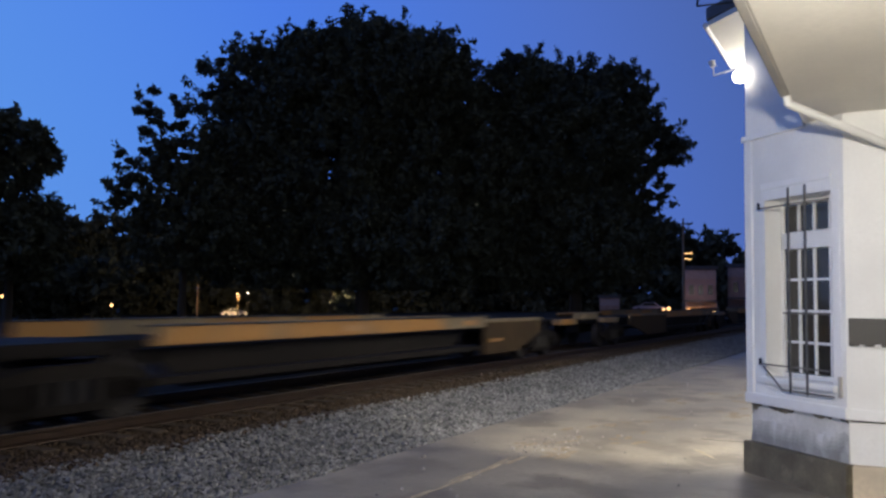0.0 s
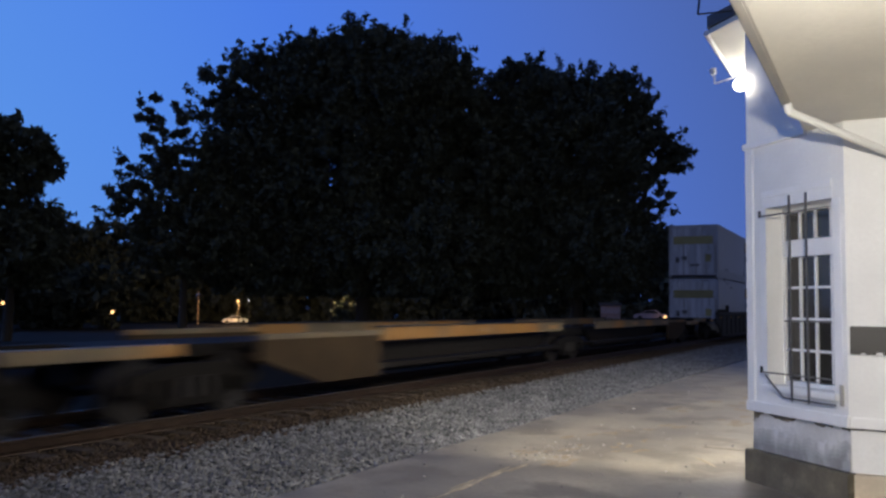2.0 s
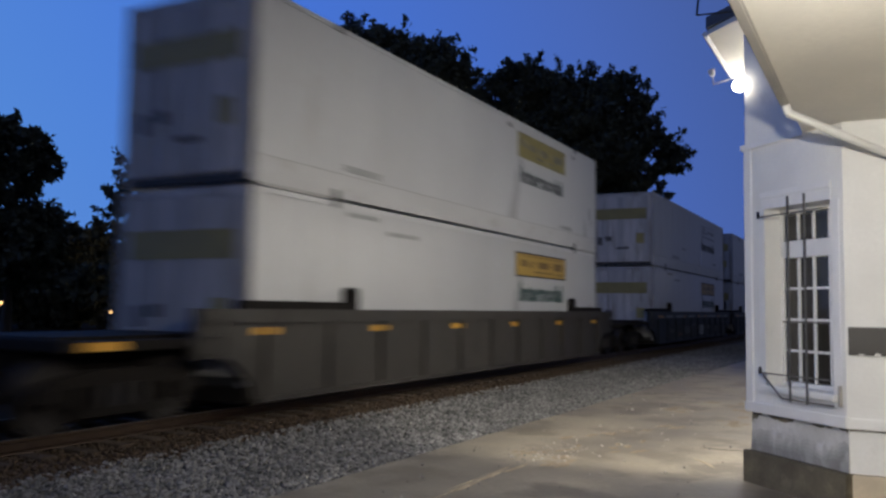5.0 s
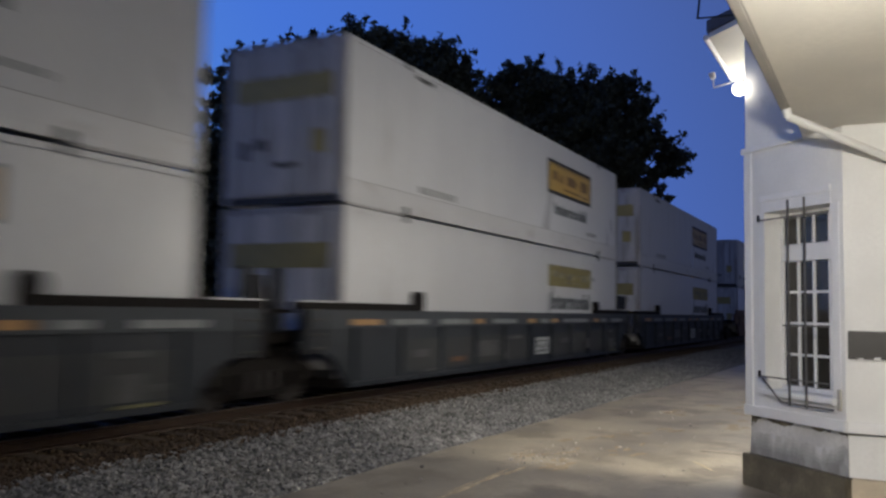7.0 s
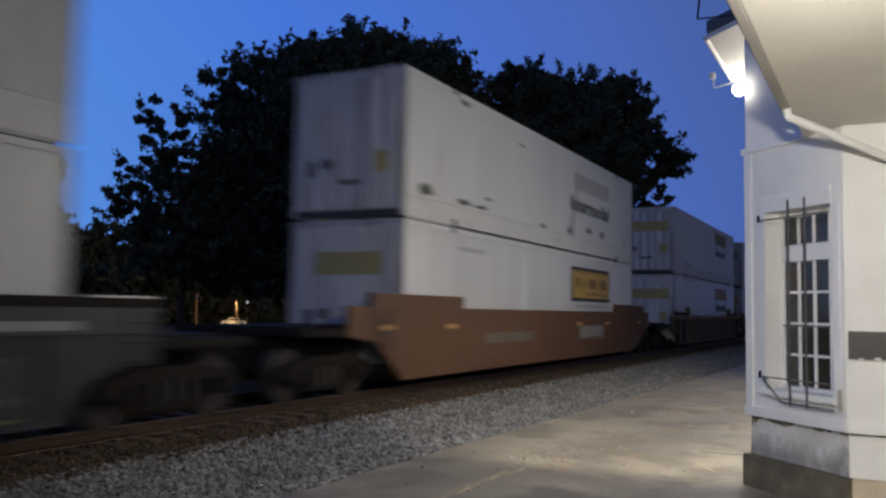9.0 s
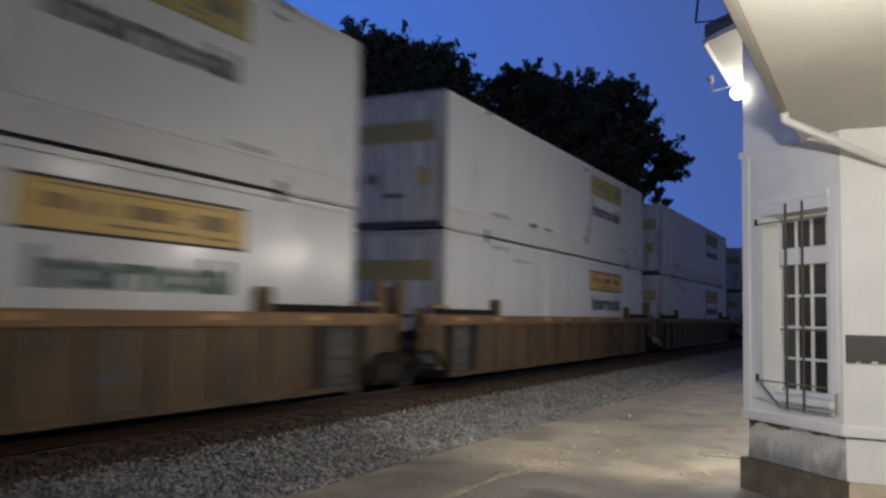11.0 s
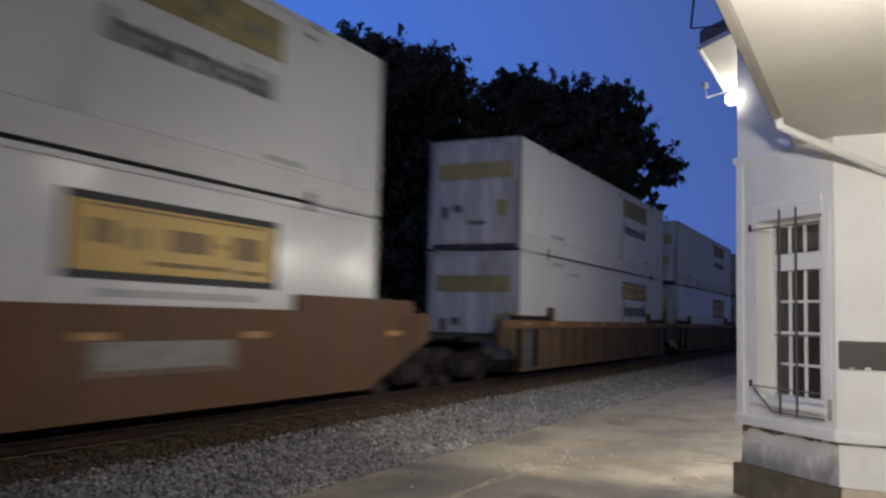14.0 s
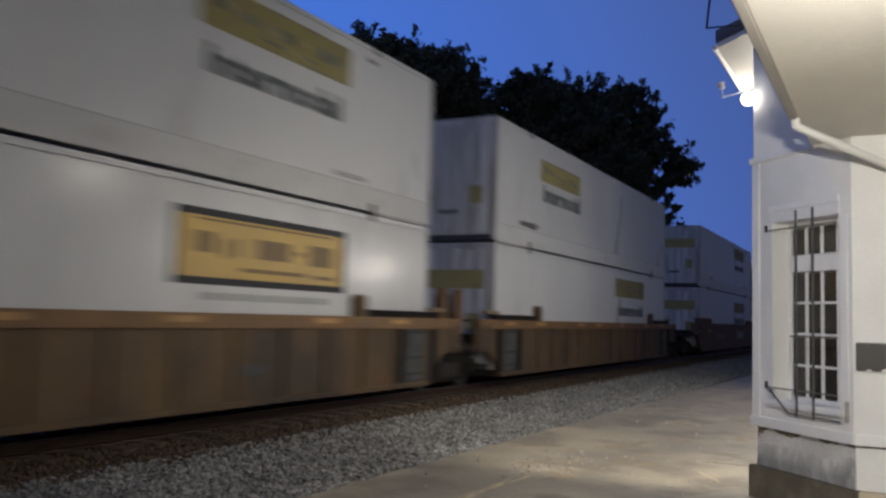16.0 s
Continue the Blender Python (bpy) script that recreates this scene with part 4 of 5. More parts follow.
        for e0, e1 in ((a - (1.35 if first else 0.02), x - 0.12), (x + LONG + 0.12, b + (1.35 if last else 0.02))):
            part("end_platform", block(e0, e1, -0.95, 0.95, top - 0.52, top - 0.34, 0.02), M_TRUCK, car)
            part("draft_sill", block(e0, e1, -0.50, 0.50, 0.50, top - 0.525, 0.02), M_TRUCK, car, "dark centre sill")
        for lx in (x - 1.06, x + LONG + 0.74):
            bm = bmesh.new()
            for k in (0, 0.4):
                rod(bm, (lx + k, -h - 0.07, 0.80), (lx + k, -h - 0.07, top - 0.05), 0.016)
            for k in range(3):
                rod(bm, (lx, -h - 0.07, 0.86 + k * 0.22), (lx + 0.4, -h - 0.07, 0.86 + k * 0.22), 0.012)
            part("ladder", bm, M_CAR_GREY, car, "steel grab-iron ladder")
        if first:
            truck(car, a - 0.35)
            part("end_sill", block(a - 1.45, a - 1.3, -1.3, 1.3, top - 0.50, top - 0.36, 0.02), M_TRUCK, car)
            part("step_board", block(a - 1.45, a + 0.4, -1.38, -1.10, top - 0.50, top - 0.38, 0.02), M_TRUCK, car)
            part("coupler", block(a - 2.1, a - 1.45, -0.13, 0.13, 0.70, 0.98, 0.03), M_TRUCK, car)
        else:
            truck(car, x - 1.6)
            for p0 in (x - 2.12, x - 1.42):
                part("end_post", block(p0, p0 + 0.20, -1.10, -0.95, top - 0.35, top + 0.62, 0.02), M_FLANGE if paint is M_CAR_YELLOW else paint, car, "worn upright end post")
            part("brake_stand", prism([(x - 1.82, 0.62), (x - 1.90, top - 0.2), (x - 1.78, top + 0.5), (x - 1.58, top + 0.5), (x - 1.46, top - 0.2), (x - 1.52, 0.62)], -1.0, -0.75), M_TRUCK, car, "dark brake stand")
            part("crossover_platform", block(x - 2.2, x - 1.05, -1.2, 0.9, top - 0.06, top + 0.0, 0.01), M_TRUCK, car)
        if last:
            truck(car, b + 0.35)
            part("end_sill", block(b + 1.3, b + 1.45, -1.3, 1.3, top - 0.50, top - 0.36, 0.02), M_TRUCK, car)
            part("step_board", block(b - 0.4, b + 1.45, -1.38, -1.10, top - 0.50, top - 0.38, 0.02), M_TRUCK, car)
            part("coupler", block(b + 1.45, b + 2.1, -0.13, 0.13, 0.70, 0.98, 0.03), M_TRUCK, car)
    return car


M_OLD_GREY = mat("worn_grey_stencil", (0.075, 0.075, 0.072), 0.6, var=0.5, scale=4, fine=20, bump=0.05, stain=(0.03, 0.03, 0.03), stain_at=0.5, stain_scale=3)
M_OLD_STENCIL = mat("faded_pale_stencil", (0.15, 0.125, 0.10), 0.7, var=0.4, scale=5, fine=20, bump=0.05)
M_OLD_ORANGE = mat("worn_orange_stencil", (0.16, 0.075, 0.03), 0.6, var=0.5, scale=4, fine=20, bump=0.05)
M_OLD_YELLOW = mat("worn_yellow_stencil", (0.13, 0.12, 0.05), 0.6, var=0.5, scale=4, fine=20, bump=0.05)


def number_mark(car, x, z, text, h):
    """Two dark figures on a white board on the side of a car."""
    cu = bpy.data.curves.new("number", "FONT")
    cu.body, cu.size, cu.extrude = text, 0.62, 0.002
    ob = new("number", cu)
    dg = bpy.context.evaluated_depsgraph_get()
    me = bpy.data.meshes.new_from_object(ob.evaluated_get(dg))
    bpy.data.objects.remove(ob)
    me.materials.clear()
    me.materials.append(M_CAR_NAVY)
    board = part("number_board", plate(x - 0.11, x + 0.84, z - 0.05, z + 0.37, -h + 0.010, 0.006), M_BOARD, car, "white number board")
    xs = [v.co.x for v in me.vertices]
    for v in me.vertices:
        v.co.x, v.co.y = (v.co.x - min(xs)) * 0.66 / (max(xs) - min(xs)) + 0.04, v.co.y * 0.72
    part("number", me, None, board, "dark figures " + text, at=pose(x, -h + 0.002, z, 90, 0, 0))


navy = well_car([0, 19.45, 38.7], M_CAR_NAVY, "dark blue-black articulated well car with reflective marks", True, 1.46, 0.20, flange=M_NAVY_FLANGE, deep=0.30, bays=10)
for i, x in enumerate((0, 19.45, 38.7)):
    number_mark(navy, x + 8.48, 0.47, "53", 1.462)
    for k in range(1, 10):
        bx = x + 0.3 + k * (LONG - 0.6) / 10
        if k != 5:
            part("bay_sheet", plate(bx + 0.10, bx + 1.42, 0.36, 0.94, -1.402, 0.004), M_DUST, navy, "dusty grey panel")
    for k, (a, b, lo, hi, m) in enumerate(((3.8, 4.35, 0.45, 0.55, M_OLD_ORANGE), (4.98, 6.1, 0.50, 0.84, M_OLD_GREY), (6.45, 7.5, 0.84, 0.92, M_OLD_GREY), (6.45, 6.6, 0.38, 0.83, M_OLD_GREY), (14.75, 15.2, 0.36, 0.68, M_OLD_GREY), (15.28, 15.55, 0.46, 0.54, M_OLD_GREY), (14.8, 15.5, 0.29, 0.33, M_OLD_YELLOW), (14.7, 15.2, 0.87, 0.95, M_OLD_GREY), (2.2, 2.8, 0.60, 0.74, M_OLD_GREY), (2.6, 3.2, 0.32, 0.36, M_OLD_GREY), (10.2, 10.9, 0.66, 0.80, M_OLD_GREY), (12.4, 12.7, 0.45, 0.75, M_OLD_GREY))):
        part("stencil_patch", plate(x + a, x + b, lo, hi, -1.452, 0.004), m, navy, "worn stencil patch")
    for a, b in ((0.18, 1.15), (LONG - 1.2, LONG - 0.2)):
        a, b = (x + a - 1.4, x + b - 1.4) if a < 1 else (x + a + 1.4, x + b + 1.4)
        part("ledge", block(a - 0.05, b + 0.05, -1.40, -1.26, 1.462, 1.575, 0.01), M_TRUCK, navy)
        part("ledge_edge", block(a, b, -1.41, -1.27, 1.577, 1.60), M_MARK, navy, "bright worn steel edge")
tan = well_car([0, 19.4, 38.65], M_CAR_YELLOW, "rusty tan-yellow articulated well car with ribbed sides", True, 1.46, 0.20, flange=M_FLANGE)
for x in (0, 19.4, 38.65):
    for g in (x, x + LONG - 1.16):
        for q in (-0.08, 1.12):
            part("gear_rib", block(g + q, g + q + 0.13, -1.47, -1.40, 0.29, 1.25, 0.01), M_TRUCK, tan, "dark upright rib")
        part("gear_sheet", plate(g + 0.07, g + 1.10, 0.29, 1.25, -1.402, 0.004), M_DUST, tan, "dusty recessed panel")
        for a, b, lo, hi in ((0.24, 1.0, 0.76, 1.16), (0.22, 0.92, 0.46, 0.70), (0.24, 0.8, 0.32, 0.41)):
            part("gear_plate", block(g + a, g + b, -1.43, -1.408, lo, hi, 0.012), M_OLD_GREY, tan, "worn grey plate")
    for a, b, lo, hi, m in ((10.6, 11.3, 0.62, 0.76, M_OLD_GREY), (5.2, 5.8, 0.60, 0.72, M_OLD_GREY), (14.3, 14.9, 0.30, 0.42, M_CAR_RED), (8.2, 8.5, 0.5, 0.62, M_CAR_RED)):
        part("stencil_patch", plate(x + a, x + b, lo, hi, -1.402, 0.004), m, tan, "worn stencil patch")
red = well_car([0], M_CAR_RED, "oxide red single well car with smooth sides", False, 1.54, 0.22, marks=False, stepped=True)
plate_ = part("lettering_plate", plate(9.98, 12.3, 0.70, 1.11, -1.401, 0.004), M_PLATE, red, "pale stencil panel")
for k in range(5):
    part("lettering_bar", plate(10.1 + k * 0.44, 10.4 + k * 0.44, 0.68, 0.78, -1.406, 0.003), M_CAR_RED, plate_)
for a, b in ((3.54, 4.64), (4.74, 6.4)):
    part("lettering_bar", plate(a, b, 0.79, 1.01, -1.401, 0.003), M_OLD_STENCIL, red, "faded stencil bar")
for x in (-0.9, 1.6, 9.72, 12.5, 16.4):
    part("reflector", plate(x, x + 0.5, 1.13, 1.22, -1.401, 0.003), M_MARK_DULL, red)
grey = well_car([0], M_CAR_GREY, "grey-brown single well car with ribbed sides", True, 1.44, 0.13, marks=False, flange=M_CAR_GREY, bays=10)
for k in range(6):
    part("reflector", plate(0.02 + k * 3.06, 0.58 + k * 3.06, 1.08, 1.18, -1.401, 0.003), M_MARK_Y, grey)
part("reflector", plate(-2.8, -2.2, 0.95, 1.05, -1.381, 0.003), M_MARK_Y, grey)
for car, xs_ in ((navy, (134.40,)), (tan, (219.50, 304.0)), (red, (196.50, 281.35, 365.70, 389.0)), (grey, (87.40, 110.90))):
    for i, x in enumerate(xs_):
        m = pose(x, TRACK, 0)
        ob = copy_thing(car, m) if i else car
        ob.matrix_basis = m
        TRAIN.append((ob, x))


def empty_car(units, ends, label):
    """An empty low car: bright side beams over dark underframes, end platforms and trucks. units: (start, end) of its beams."""
    car = thing("empty_well_car", label, "railcar", group="cars of the train")
    h = 1.38
    for i, (a, b) in enumerate(units):
        for s in (-1, 1):
            y0, y1 = (-h, -h + 0.10) if s < 0 else (h - 0.10, h)
            beam = part("side_beam", block(a, b, y0, y1, 0.90, 1.13, 0.012), M_BEAM, car, "mottled tan side beam")
            part("beam_cap", block(a - 0.1, b + 0.1, y0 - 0.03, y1 + 0.03, 1.13, 1.155, 0.006), M_CAR_GREY, beam)
            part("underframe", prism([(a + 0.2, 0.84), (a + 1.0, 0.30), (b - 1.0, 0.30), (b - 0.2, 0.84)], y0 + 0.45 if s < 0 else y0 - 0.45, y1 + 0.45 if s < 0 else y1 - 0.45), M_TRUCK, car, "dark underframe plate")
            if s < 0:
                for k in (0.42, 0.88):
                    part("reflector", plate(a + (b - a) * k, a + (b - a) * k + 0.7, 0.96, 1.06, y0 - 0.002, 0.004), M_MARK_DULL, beam)
        part("deck", block(a, b, -h + 0.1, h - 0.1, 0.40, 0.50, 0.01), M_TRUCK, car)
        if i < len(units) - 1:
            truck(car, (b + units[i + 1][0]) / 2)
            part("articulation", block(b + 0.05, units[i + 1][0] - 0.05, -0.9, 0.9, 0.72, 0.95, 0.02), M_TRUCK, car)
    for x, sgn, length in ends:
        if length:
            out = [(x, 0.30), (x + sgn * length * 0.55, 0.30), (x + sgn * length, 0.72), (x + sgn * length, 1.0), (x, 1.0)]
            for y in (-h + 0.02, h - 0.10):
                e = part("end_plate", prism(out, y, y + 0.08), M_DIM, car, "grimy sloping end plate")
                x0, x1 = sorted((x, x + sgn * length))
                part("end_rail", block(x0, x1, y - 0.03, y + 0.08, 1.0, 1.08, 0.01), M_BEAM, e)
        far = x + sgn * (length + 0.9)
        truck(car, far)
        x0, x1 = sorted((x, x + sgn * (length + 2.2)))
        part("end_platform", block(x0, x1, -0.8, 0.8, 0.78, 0.95, 0.02), M_TRUCK, car)
        x0, x1 = sorted((x + sgn * (length + 1.5), x + sgn * (length + 2.9)) if length else (x + sgn * 0.6, x + sgn * 2.2))
        part("end_sill", block(x0, x1, -1.38, -1.1, 0.84, 0.99, 0.02), M_BEAM if length else M_TRUCK, car, "grimy end sill")
        x0, x1 = sorted((x + sgn * (length + 2.2), x + sgn * (length + 2.8)))
        part("coupler", block(x0, x1, -0.13, 0.13, 0.70, 0.98, 0.03), M_TRUCK, car)
    return car


for x, units, ends in ((7.5, [(0, 9.55)], [(0, -1, 0), (9.55, 1, 3.4)]), (34.5, [(0, 9.7)], [(0, -1, 5.4), (9.7, 1, 0.4)]),
                       (53.3, [(0, 9.4), (12.5, 22.1)], [(0, -1, 3.2), (22.1, 1, 3.2)]), (-13.0, [(0, 9.55)], [(0, -1, 3.0), (9.55, 1, 3.0)])):
    ob = empty_car(units, ends, "empty tan well car with low dark underframe")
    if x == 7.5:      # a longer end platform with a bright step and a steel bracket
        part("end_platform", block(15.2, 17.8, -0.8, 0.8, 0.80, 0.97, 0.02), M_TRUCK, ob)
        part("end_step", block(16.2, 17.8, -1.38, -1.1, 0.97, 1.15, 0.015), M_BEAM, ob, "bright tan end step")
        part("pipe_bracket", block(9.7, 10.4, -1.42, -1.38, 0.57, 0.64, 0.01), M_MARK_DULL, ob, "bright worn steel bracket")
    if x == 53.3:
        part("end_platform", block(25.5, 30.2, -0.8, 0.8, 0.80, 0.96, 0.02), M_TRUCK, ob)
        part("end_step", block(28.45, 30.1, -1.38, -1.1, 0.96, 1.11, 0.015), M_BEAM, ob, "bright tan end step")
    ob.matrix_basis = pose(x, TRACK, 0)
    TRAIN.append((ob, x))


# ---- trees and distance ----
def leaves(blobs, count, size, seed, low=-99.0):
    """Foliage: many small bent leaf sprays in clumps that fill the blobs (x, y, z, radius across, radius up), with loose tufts on the outline."""
    rng = np.random.default_rng(seed)
    vol = np.array([b[3] ** 2 * b[4] for b in blobs]) ** 0.7
    pts = []
    for b, share in zip(blobs, vol / vol.sum()):
        n_clump = max(6, int(share * count / 70 * (b[5] if len(b) > 5 else 1)))
        d = rng.normal(size=(n_clump, 3))
        d /= np.linalg.norm(d, axis=1)[:, None]
        r = rng.random(n_clump) ** 0.33 * 0.93
        cl = np.array(b[:3]) + d * r[:, None] * np.array((b[3], b[3], b[4]))
        rad = rng.uniform(0.45, 1.15, n_clump) * max(0.35, 0.13 * b[3] + 0.15)
        for c, q in zip(cl, rad):
            k = rng.normal(size=(70, 3))
            k /= np.linalg.norm(k, axis=1)[:, None]
            pts.append(c + k * (rng.random((70, 1)) ** 0.45) * q * np.array((1, 1, 0.7)))
        n_tuft = n_clump // 2
        d = rng.normal(size=(n_tuft, 3))
        d /= np.linalg.norm(d, axis=1)[:, None]
        cl = np.array(b[:3]) + d * rng.uniform(0.88, 1.10, (n_tuft, 1)) * np.array((b[3], b[3], b[4]))
        for c, e in zip(cl, d):
            out = e * np.array((1, 1, 0.6)) + np.array((0, 0, 0.5)) + rng.normal(size=3) * 0.3
            w = rng.random((26, 1))
            pts.append(c + out * (w - 0.4) * (0.05 * b[3] + 0.55) + rng.normal(size=(26, 3)) * size * (1.0 - 0.6 * w))
    p = np.concatenate(pts)
    p = p[p[:, 2] > low]
    n = len(p)
    a = rng.normal(size=(n, 3))
    a /= np.linalg.norm(a, axis=1)[:, None]
    b = np.cross(a, rng.normal(size=(n, 3)))
    b /= np.linalg.norm(b, axis=1)[:, None]
    s = size * rng.uniform(0.6, 1.4, (n, 1))
    v = np.stack([p - a * s, p + b * s * 0.45, p + a * s, p - b * s * 0.45 + np.cross(a, b) * s * 0.3], 1).reshape(-1, 3)
    f = np.arange(4 * n).reshape(-1, 4)
    me = bpy.data.meshes.new("crown")
    me.from_pydata(v.tolist(), [], f.tolist())
    me.materials.append(M_LEAF)
    return me


def tree(x, y, base, trunk_h, trunk_r, blobs, count, size, seed, label):
    """A tapered trunk, limbs to each mass of the crown, and foliage."""
    t = thing("tree", label, "tree", at=pose(x, y, base))
    bm = bmesh.new()
    rng = random.Random(seed)
    rod(bm, (0, 0, -0.3), (0.15, 0.1, trunk_h), trunk_r, trunk_r * 0.7, 10)
    top = Vector((0.15, 0.1, trunk_h))
    for b in blobs:
        end = Vector(b[:3])
        mid = top.lerp(end, 0.5) + Vector((rng.uniform(-1, 1), rng.uniform(-1, 1), 0.6))
        rod(bm, top, mid, trunk_r * 0.5, trunk_r * 0.28, 7)
        rod(bm, mid, end, trunk_r * 0.28, trunk_r * 0.1, 6)
        for _ in range(5):
            tip = end + Vector((rng.uniform(-1, 1) * b[3] * .8, rng.uniform(-1, 1) * b[3] * .8, rng.uniform(-.6, .8) * b[4]))
            rod(bm, mid.lerp(end, 0.7), tip, trunk_r * 0.12, 0.02, 5)
    part("trunk", bm, M_BARK, t)
    part("crown", leaves(blobs, count, size, seed, low=2.8), None, t)
    return t


def crown_at(x, y, base, world_blobs):
    return [(a - x, b - y, c - base, *rest) for a, b, c, *rest in world_blobs]


DARK = "broad leafy tree dark against the dusk sky"
FIELD = -0.45
tree(46.2, 30.0, FIELD - 0.18, 4.5, 0.55, crown_at(46.2, 30.0, FIELD, [
    (45.9, 29.3, 15.2, 6.9, 4.3), (44.5, 32.6, 10.3, 6.8, 6.3), (47.8, 26.1, 11.8, 4.9, 5.6), (42.1, 36.4, 15.0, 3.6, 3.2), (42.9, 35.9, 8.8, 4.5, 4.6),
    (47.2, 28.2, 5.4, 7.0, 3.7), (43.8, 34.7, 4.8, 6.2, 3.4), (45.4, 29.9, 17.3, 3.6, 2.0), (47.5, 26.0, 16.6, 3.3, 2.1), (43.6, 33.2, 16.8, 3.0, 2.3),
    (49.5, 23.6, 9.0, 3.6, 5.0)]), 190000, 0.20, 11, "huge spreading leafy tree, nearly black against the dusk sky")
tree(55.8, 18.8, FIELD - 0.18, 4.0, 0.5, crown_at(55.8, 18.8, FIELD, [
    (54.8, 19.2, 12.4, 5.6, 5.8), (56.1, 16.4, 14.8, 3.1, 3.2), (53.3, 21.6, 15.9, 3.0, 2.8), (57.5, 14.3, 12.2, 2.9, 2.1, 0.75), (57.3, 14.8, 8.8, 2.4, 2.4, 0.32), (57.9, 14.3, 6.0, 1.5, 1.3, 0.3),
    (55.7, 18.3, 5.8, 5.2, 3.8), (53.4, 22.8, 5.8, 4.2, 3.8), (52.8, 23.6, 11.0, 3.2, 4.2)]), 140000, 0.20, 12, "tall rounded leafy tree dark against the dusk sky")
tree(37.3, 36.9, FIELD, 3.5, 0.28, crown_at(37.3, 36.9, FIELD, [
    (36.1, 37.8, 12.1, 1.7, 1.9, 0.8), (37.2, 36.4, 10.6, 1.4, 1.5, 0.6), (35.9, 38.7, 9.4, 2.0, 1.3, 0.7), (36.9, 36.5, 9.3, 2.3, 2.0), (36.0, 38.6, 7.4, 2.4, 1.8), (37.2, 36.6, 5.3, 3.6, 2.3), (37.6, 35.6, 7.0, 2.4, 2.0)]), 20000, 0.18, 13, "slender open-crowned tree beside a larger one")
tree(31.2, 44.2, FIELD, 3.0, 0.3, crown_at(31.2, 44.2, FIELD, [
    (30.6, 44.2, 9.7, 2.5, 2.6), (31.4, 43.1, 5.2, 2.4, 2.1), (30.8, 44.5, 4.0, 3.2, 2.6), (31.6, 42.5, 9.2, 1.1, 1.3), (28.5, 47, 8.4, 3.4, 3.0)]), 30000, 0.24, 14, DARK)

# the wood that closes off the distance
wood = []
for i in range(44):
    a, r = radians(9.6 + 1.65 * i), 172 + random.uniform(-6, 10)
    big = random.uniform(6.5, 9.0)
    low = 3.4
    wood.append((r * math.cos(a), r * math.sin(a), low, big, 6.5 + random.uniform(0, 2.5)))
    wood.append((r * math.cos(a), r * math.sin(a), 11.5 + random.uniform(-2.5, 1.5), 5.5, 4.5))
for i in range(3, 17):
    a = radians(43 + 2.1 * i)
    wood.append((122 * math.cos(a), 122 * math.sin(a), 2.2 + random.uniform(-.4, 1.2), 5.5, 4.6))
me = leaves(wood, 330000, 0.8, 21)
tagged(new("wood", me), "dark trees closing off the distance", "trees", kind="stuff")

# street beyond: houses, poles, a parked car, lamps
M_HOUSE = mat("pale_red_brick_house", (0.42, 0.30, 0.27), 0.85, var=0.25, scale=1, fine=12, bump=0.2)
M_LIT = mat("warm_lit_window", (0.6, 0.4, 0.2), 0.4, var=0.5, scale=1.5, fine=5, bump=0, glow=(1.0, 0.42, 0.12, 0.42))
M_PORCH = mat("glowing_porch_lamp", (1, 0.8, 0.5), 0.4, var=0, bump=0, glow=(1.0, 0.55, 0.2, 2.2))
M_COOL = mat("glowing_white_lamp", (1, 1, 1), 0.4, var=0, bump=0, glow=(0.95, 0.97, 1.0, 1.2))
M_CARPAINT = mat("silver_car_paint", (0.55, 0.56, 0.58), 0.3, 0.3, var=0.1, scale=2, fine=20, bump=0)
M_POLE = mat("weathered_pole_wood", (0.30, 0.21, 0.13), 0.85, var=0.3, scale=3, fine=20, bump=0.2, stretch=(1, 1, 0.2))
M_PINK = mat("pale_siding", (0.45, 0.36, 0.36), 0.8, var=0.2, scale=2, fine=20, bump=0.1)


def house(x, y, turn, wide, high, lit, sunk=0.0):
    """A two-storey brick front with three upper windows and a glowing porch below."""
    z = field_z(x, y) - sunk
    h = thing("house", "two-storey brick house with a glowing ground-floor porch", "house", at=pose(x, y, z, 0, 0, turn))
    w = wide / 2
    part("wall", block(0, 7, -w, w, -0.5, high), M_HOUSE, h)
    part("roof", block(-0.35, 7.3, -w - 0.3, w + 0.3, high, high + 0.5, 0.05), M_ROOF, h)
    part("parapet", block(-0.1, 0.0, -w, w, high - 1.3, high - 0.1, 0.02), M_PINK, h, "pale upper front")
    for k in (-0.62, -0.02, 0.58):
        win_ = part("window", block(-0.09, -0.01, w * k - 0.42, w * k + 0.42, high - 3.5, high - 2.0, 0.01), M_PINK, h)
        part("pane", block(-0.11, -0.092, w * k - 0.32, w * k + 0.32, high - 3.4, high - 2.1), M_GLASS_DARK, win_)
    part("porch_roof", block(-1.6, -0.1, -w, w, high - 4.4, high - 4.1, 0.03), M_ROOF, h)
    if lit:
        part("shop_window", block(-0.06, -0.01, -w + 0.3, w - 0.3, 0.3, 1.05), M_LIT, h, "warm lit window")
        for k in (-0.9, -0.05, 0.75, 0.92):
            part("porch_lamp", block(-1.5, -1.4, w * k - 0.1, w * k + 0.1, 0.35, 0.85), M_PORCH, h, "small glowing lamp")
        for k in (-0.98, 0.0, 0.98):
            part("porch_post", block(-1.55, -1.4, w * k - 0.08, w * k + 0.08, 0, high - 4.4), M_PINK, h)
    return h


house(117.8, 22.1, 11, 4.1, 6.2, True, 0.4)
tagged(house(121.5, 16.6, 9, 5.0, 6.2, False), "plain dark brick house without lights")
tagged(house(139.0, 41.0, 15, 3.2, 3.9, False, 1.7), "low pale house front between trees")


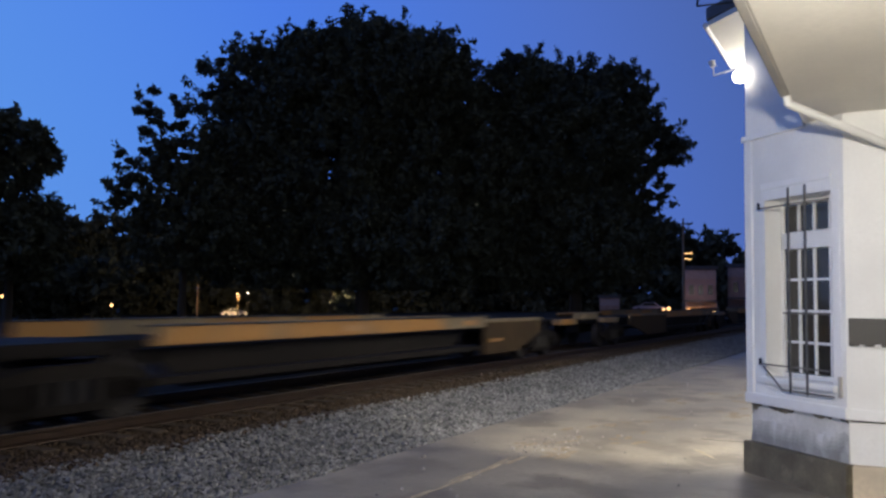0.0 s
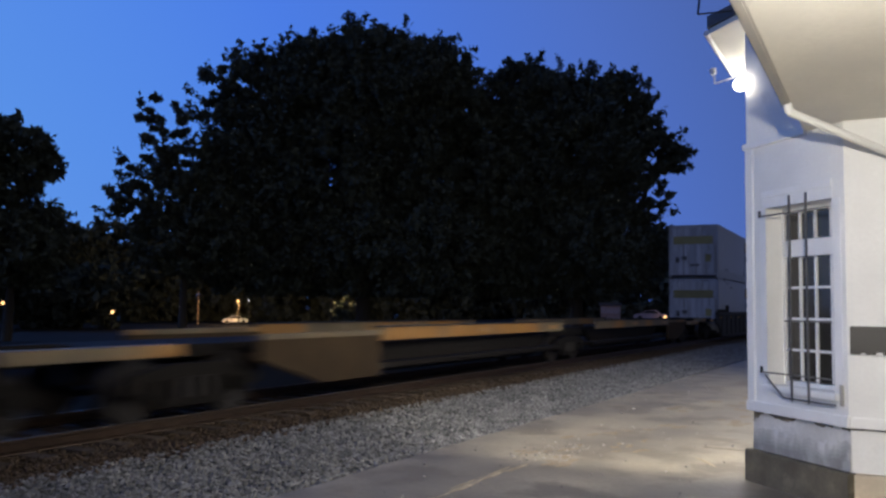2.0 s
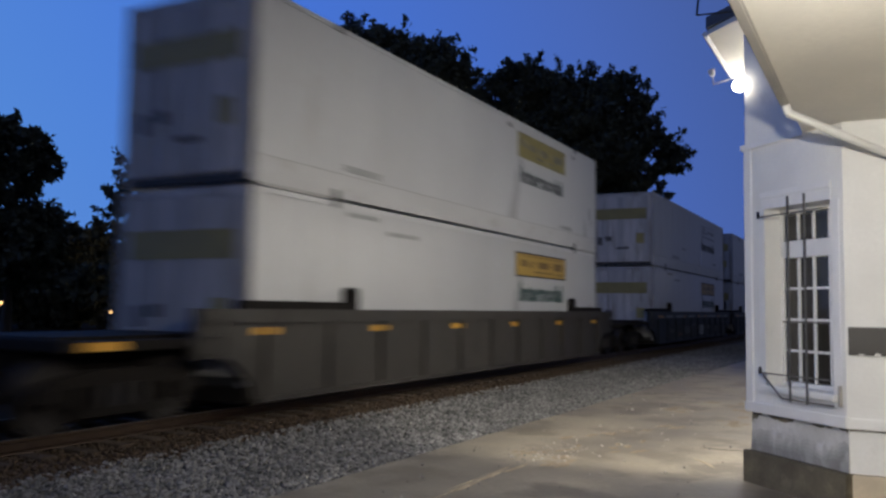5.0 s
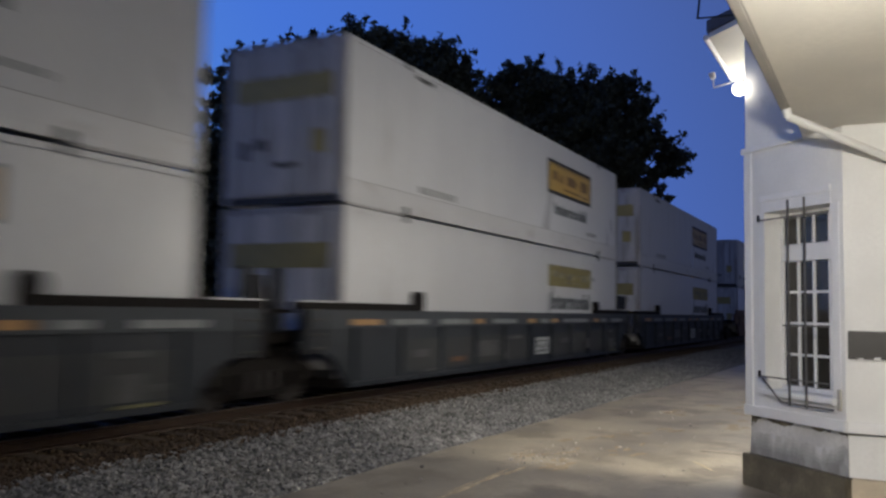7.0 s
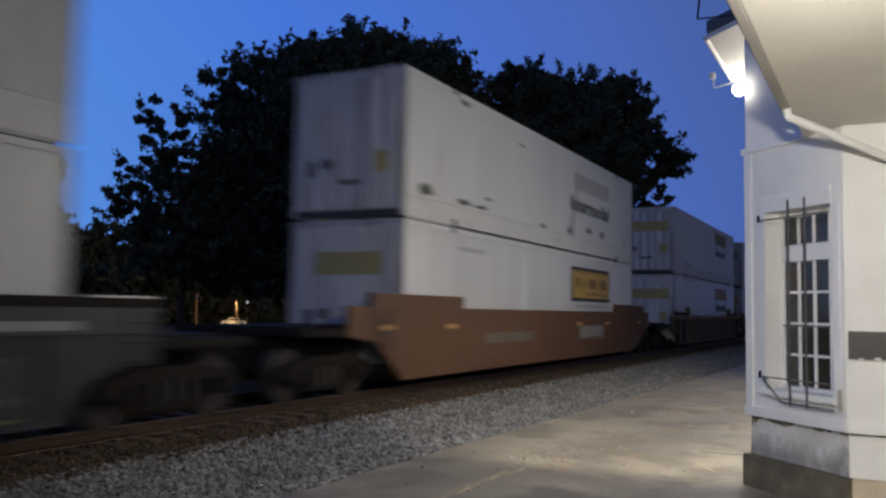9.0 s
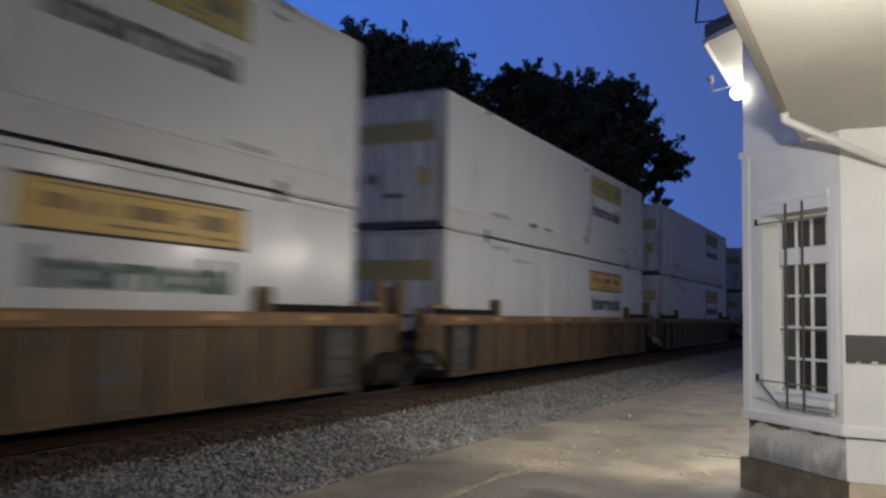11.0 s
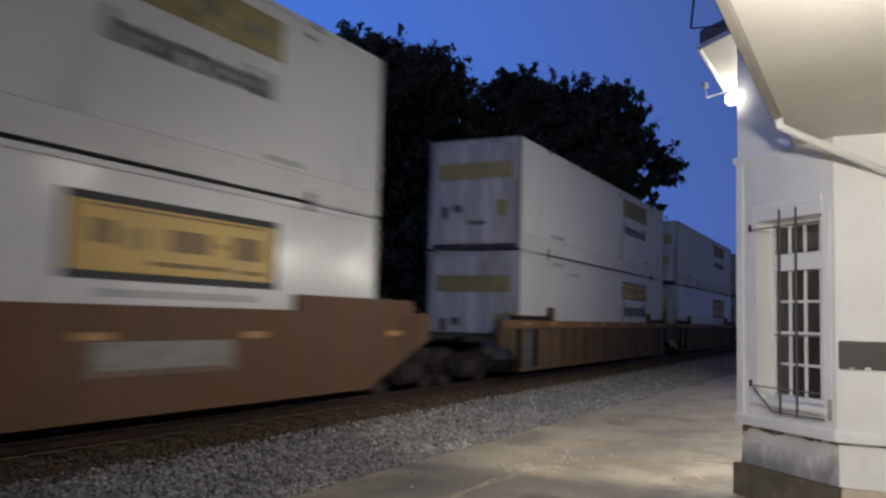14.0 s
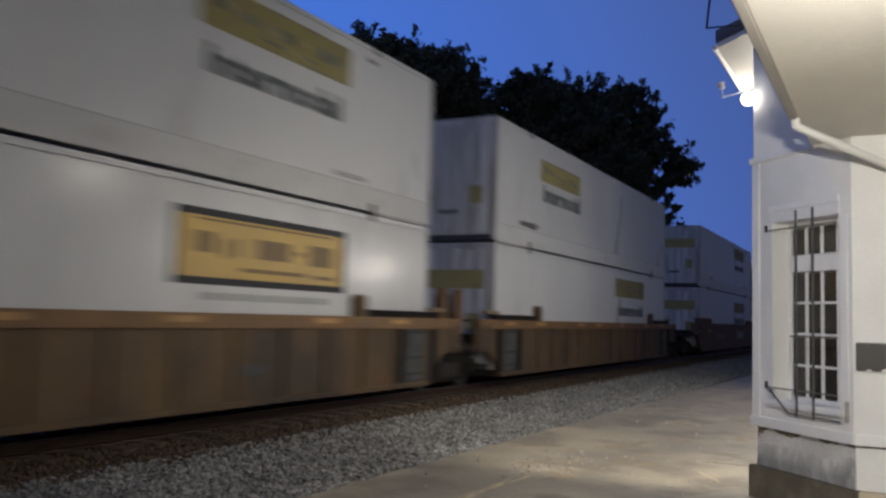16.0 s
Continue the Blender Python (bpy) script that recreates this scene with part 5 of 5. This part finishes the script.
def glow(x, y, z, r, material, label):
    ob = thing("lantern", label, "lamp", at=pose(x, y, z))
    bm = bmesh.new()
    bmesh.ops.create_icosphere(bm, subdivisions=2, radius=r)
    part("globe", bm, material, ob).visible_shadow = False
    part("post", rod(bmesh.new(), (0, 0, -r), (0, 0, field_z(x, y) - z - 0.1), 0.05, 0.07), M_BLACK, ob)


for x, y, z, r, m, label in ((113.4, 25.4, 0.65, 0.25, M_PORCH, "small warm garden lantern on a post"), (113.2, 26.0, 0.55, 0.18, M_PORCH, "small warm garden lantern on a post"),
                             (75.6, 86.7, 0.4, 0.22, M_PORCH, "small warm lantern among dark hedges"), (63.0, 90.2, 1.4, 0.20, M_PORCH, "small warm lantern among dark hedges"),
                             (98.2, 69.0, 4.6, 0.20, M_COOL, "white street lamp glowing through leaves"), (110.2, 94.2, 2.3, 0.12, M_COOL, "white yard lamp on a thin post")):
    glow(x, y, z, r, m, label)
sl = thing("street_lamp", "street lamp with a warm sodium glow on a tall pole", "street lamp", at=pose(*STREET_LAMP))
bm = bmesh.new()
bmesh.ops.create_icosphere(bm, subdivisions=2, radius=0.14)
part("lamp_head", bm, M_PORCH, sl).visible_shadow = False
part("pole", rod(bmesh.new(), (0.6, 0.3, 0.2), (0.6, 0.3, field_z(*STREET_LAMP[:2]) - STREET_LAMP[2]), 0.07, 0.10), M_BARK, sl)


def utility_pole(x, y, high, label, lit=False):
    z = field_z(x, y)
    p = thing("utility_pole", label, "pole", at=pose(x, y, z))
    part("pole", rod(bmesh.new(), (0, 0, -0.3), (0, 0, high), 0.17, 0.11, 10), M_POLE, p)
    part("crossarm", block(-0.06, 0.06, -1.1, 1.1, high - 0.7, high - 0.55, 0.01), M_BARK, p)
    if lit:
        part("glowing_tube", rod(rod(bmesh.new(), (0, -0.1, 6.95), (-0.1, -1.0, 7.0), 0.05), (0, -0.1, 6.4), (-0.1, -0.9, 6.3), 0.04), M_PORCH, p, "orange glowing tube")
    for k in (-1.0, -0.5, 0.5, 1.0):
        part("insulator", rod(bmesh.new(), (0, k, high - 0.55), (0, k, high - 0.38), 0.04), M_BLACK, p)


utility_pole(98.2, 20.3, 11.0, "wooden utility pole with a crossarm and glowing tube", True)
utility_pole(108.3, 103.6, 5.4, "short weathered wooden pole lit by a street lamp")


def car(x, y, turn, paint, label):
    """A small saloon: body, cabin, windows and wheels."""
    c = thing("car", label, "car", at=pose(x, y, field_z(x, y), 0, 0, turn))
    part("body", prism([(-2.15, 0.3), (-2.2, 0.7), (-1.9, 0.88), (-1.25, 0.95), (-0.65, 1.38), (0.55, 1.40), (1.2, 0.98), (2.05, 0.82), (2.2, 0.6), (2.15, 0.3)], -0.85, 0.85), paint, c)
    for s in (-0.853, 0.853):
        part("window", prism([(-1.1, 0.95), (-0.6, 1.32), (0.5, 1.33), (1.0, 0.97)], s - 0.004, s + 0.004), M_GLASS_DARK, c)
        for wx in (-1.35, 1.35):
            part("wheel", rod(bmesh.new(), (wx, s * 0.8, 0.32), (wx, s * 1.01, 0.32), 0.32, seg=18), M_BLACK, c)


car(111.1, 97.8, 132, M_CARPAINT, "silver saloon parked on the lit street")
car(114.5, 28.2, 100, M_PINK, "pale car parked by the house")
# a shrub by the white street lamp
bush = thing("shrub", "rounded shrub lit by a street lamp", "shrub", at=pose(99.1, 67.7, field_z(99.1, 67.7)))
part("foliage", leaves([(0, 0, 2.0, 1.6, 1.9)], 2500, 0.25, 31), None, bush)


def motions():
    """Everything that runs past: the whole train at an even speed."""
    for ob, x in TRAIN:
        z = ob.matrix_basis.translation.z
        walk(ob, [(t, pose(x - SPEED * t, TRACK, z)) for t in (0.0, 8.0, 16.0)])


motions()
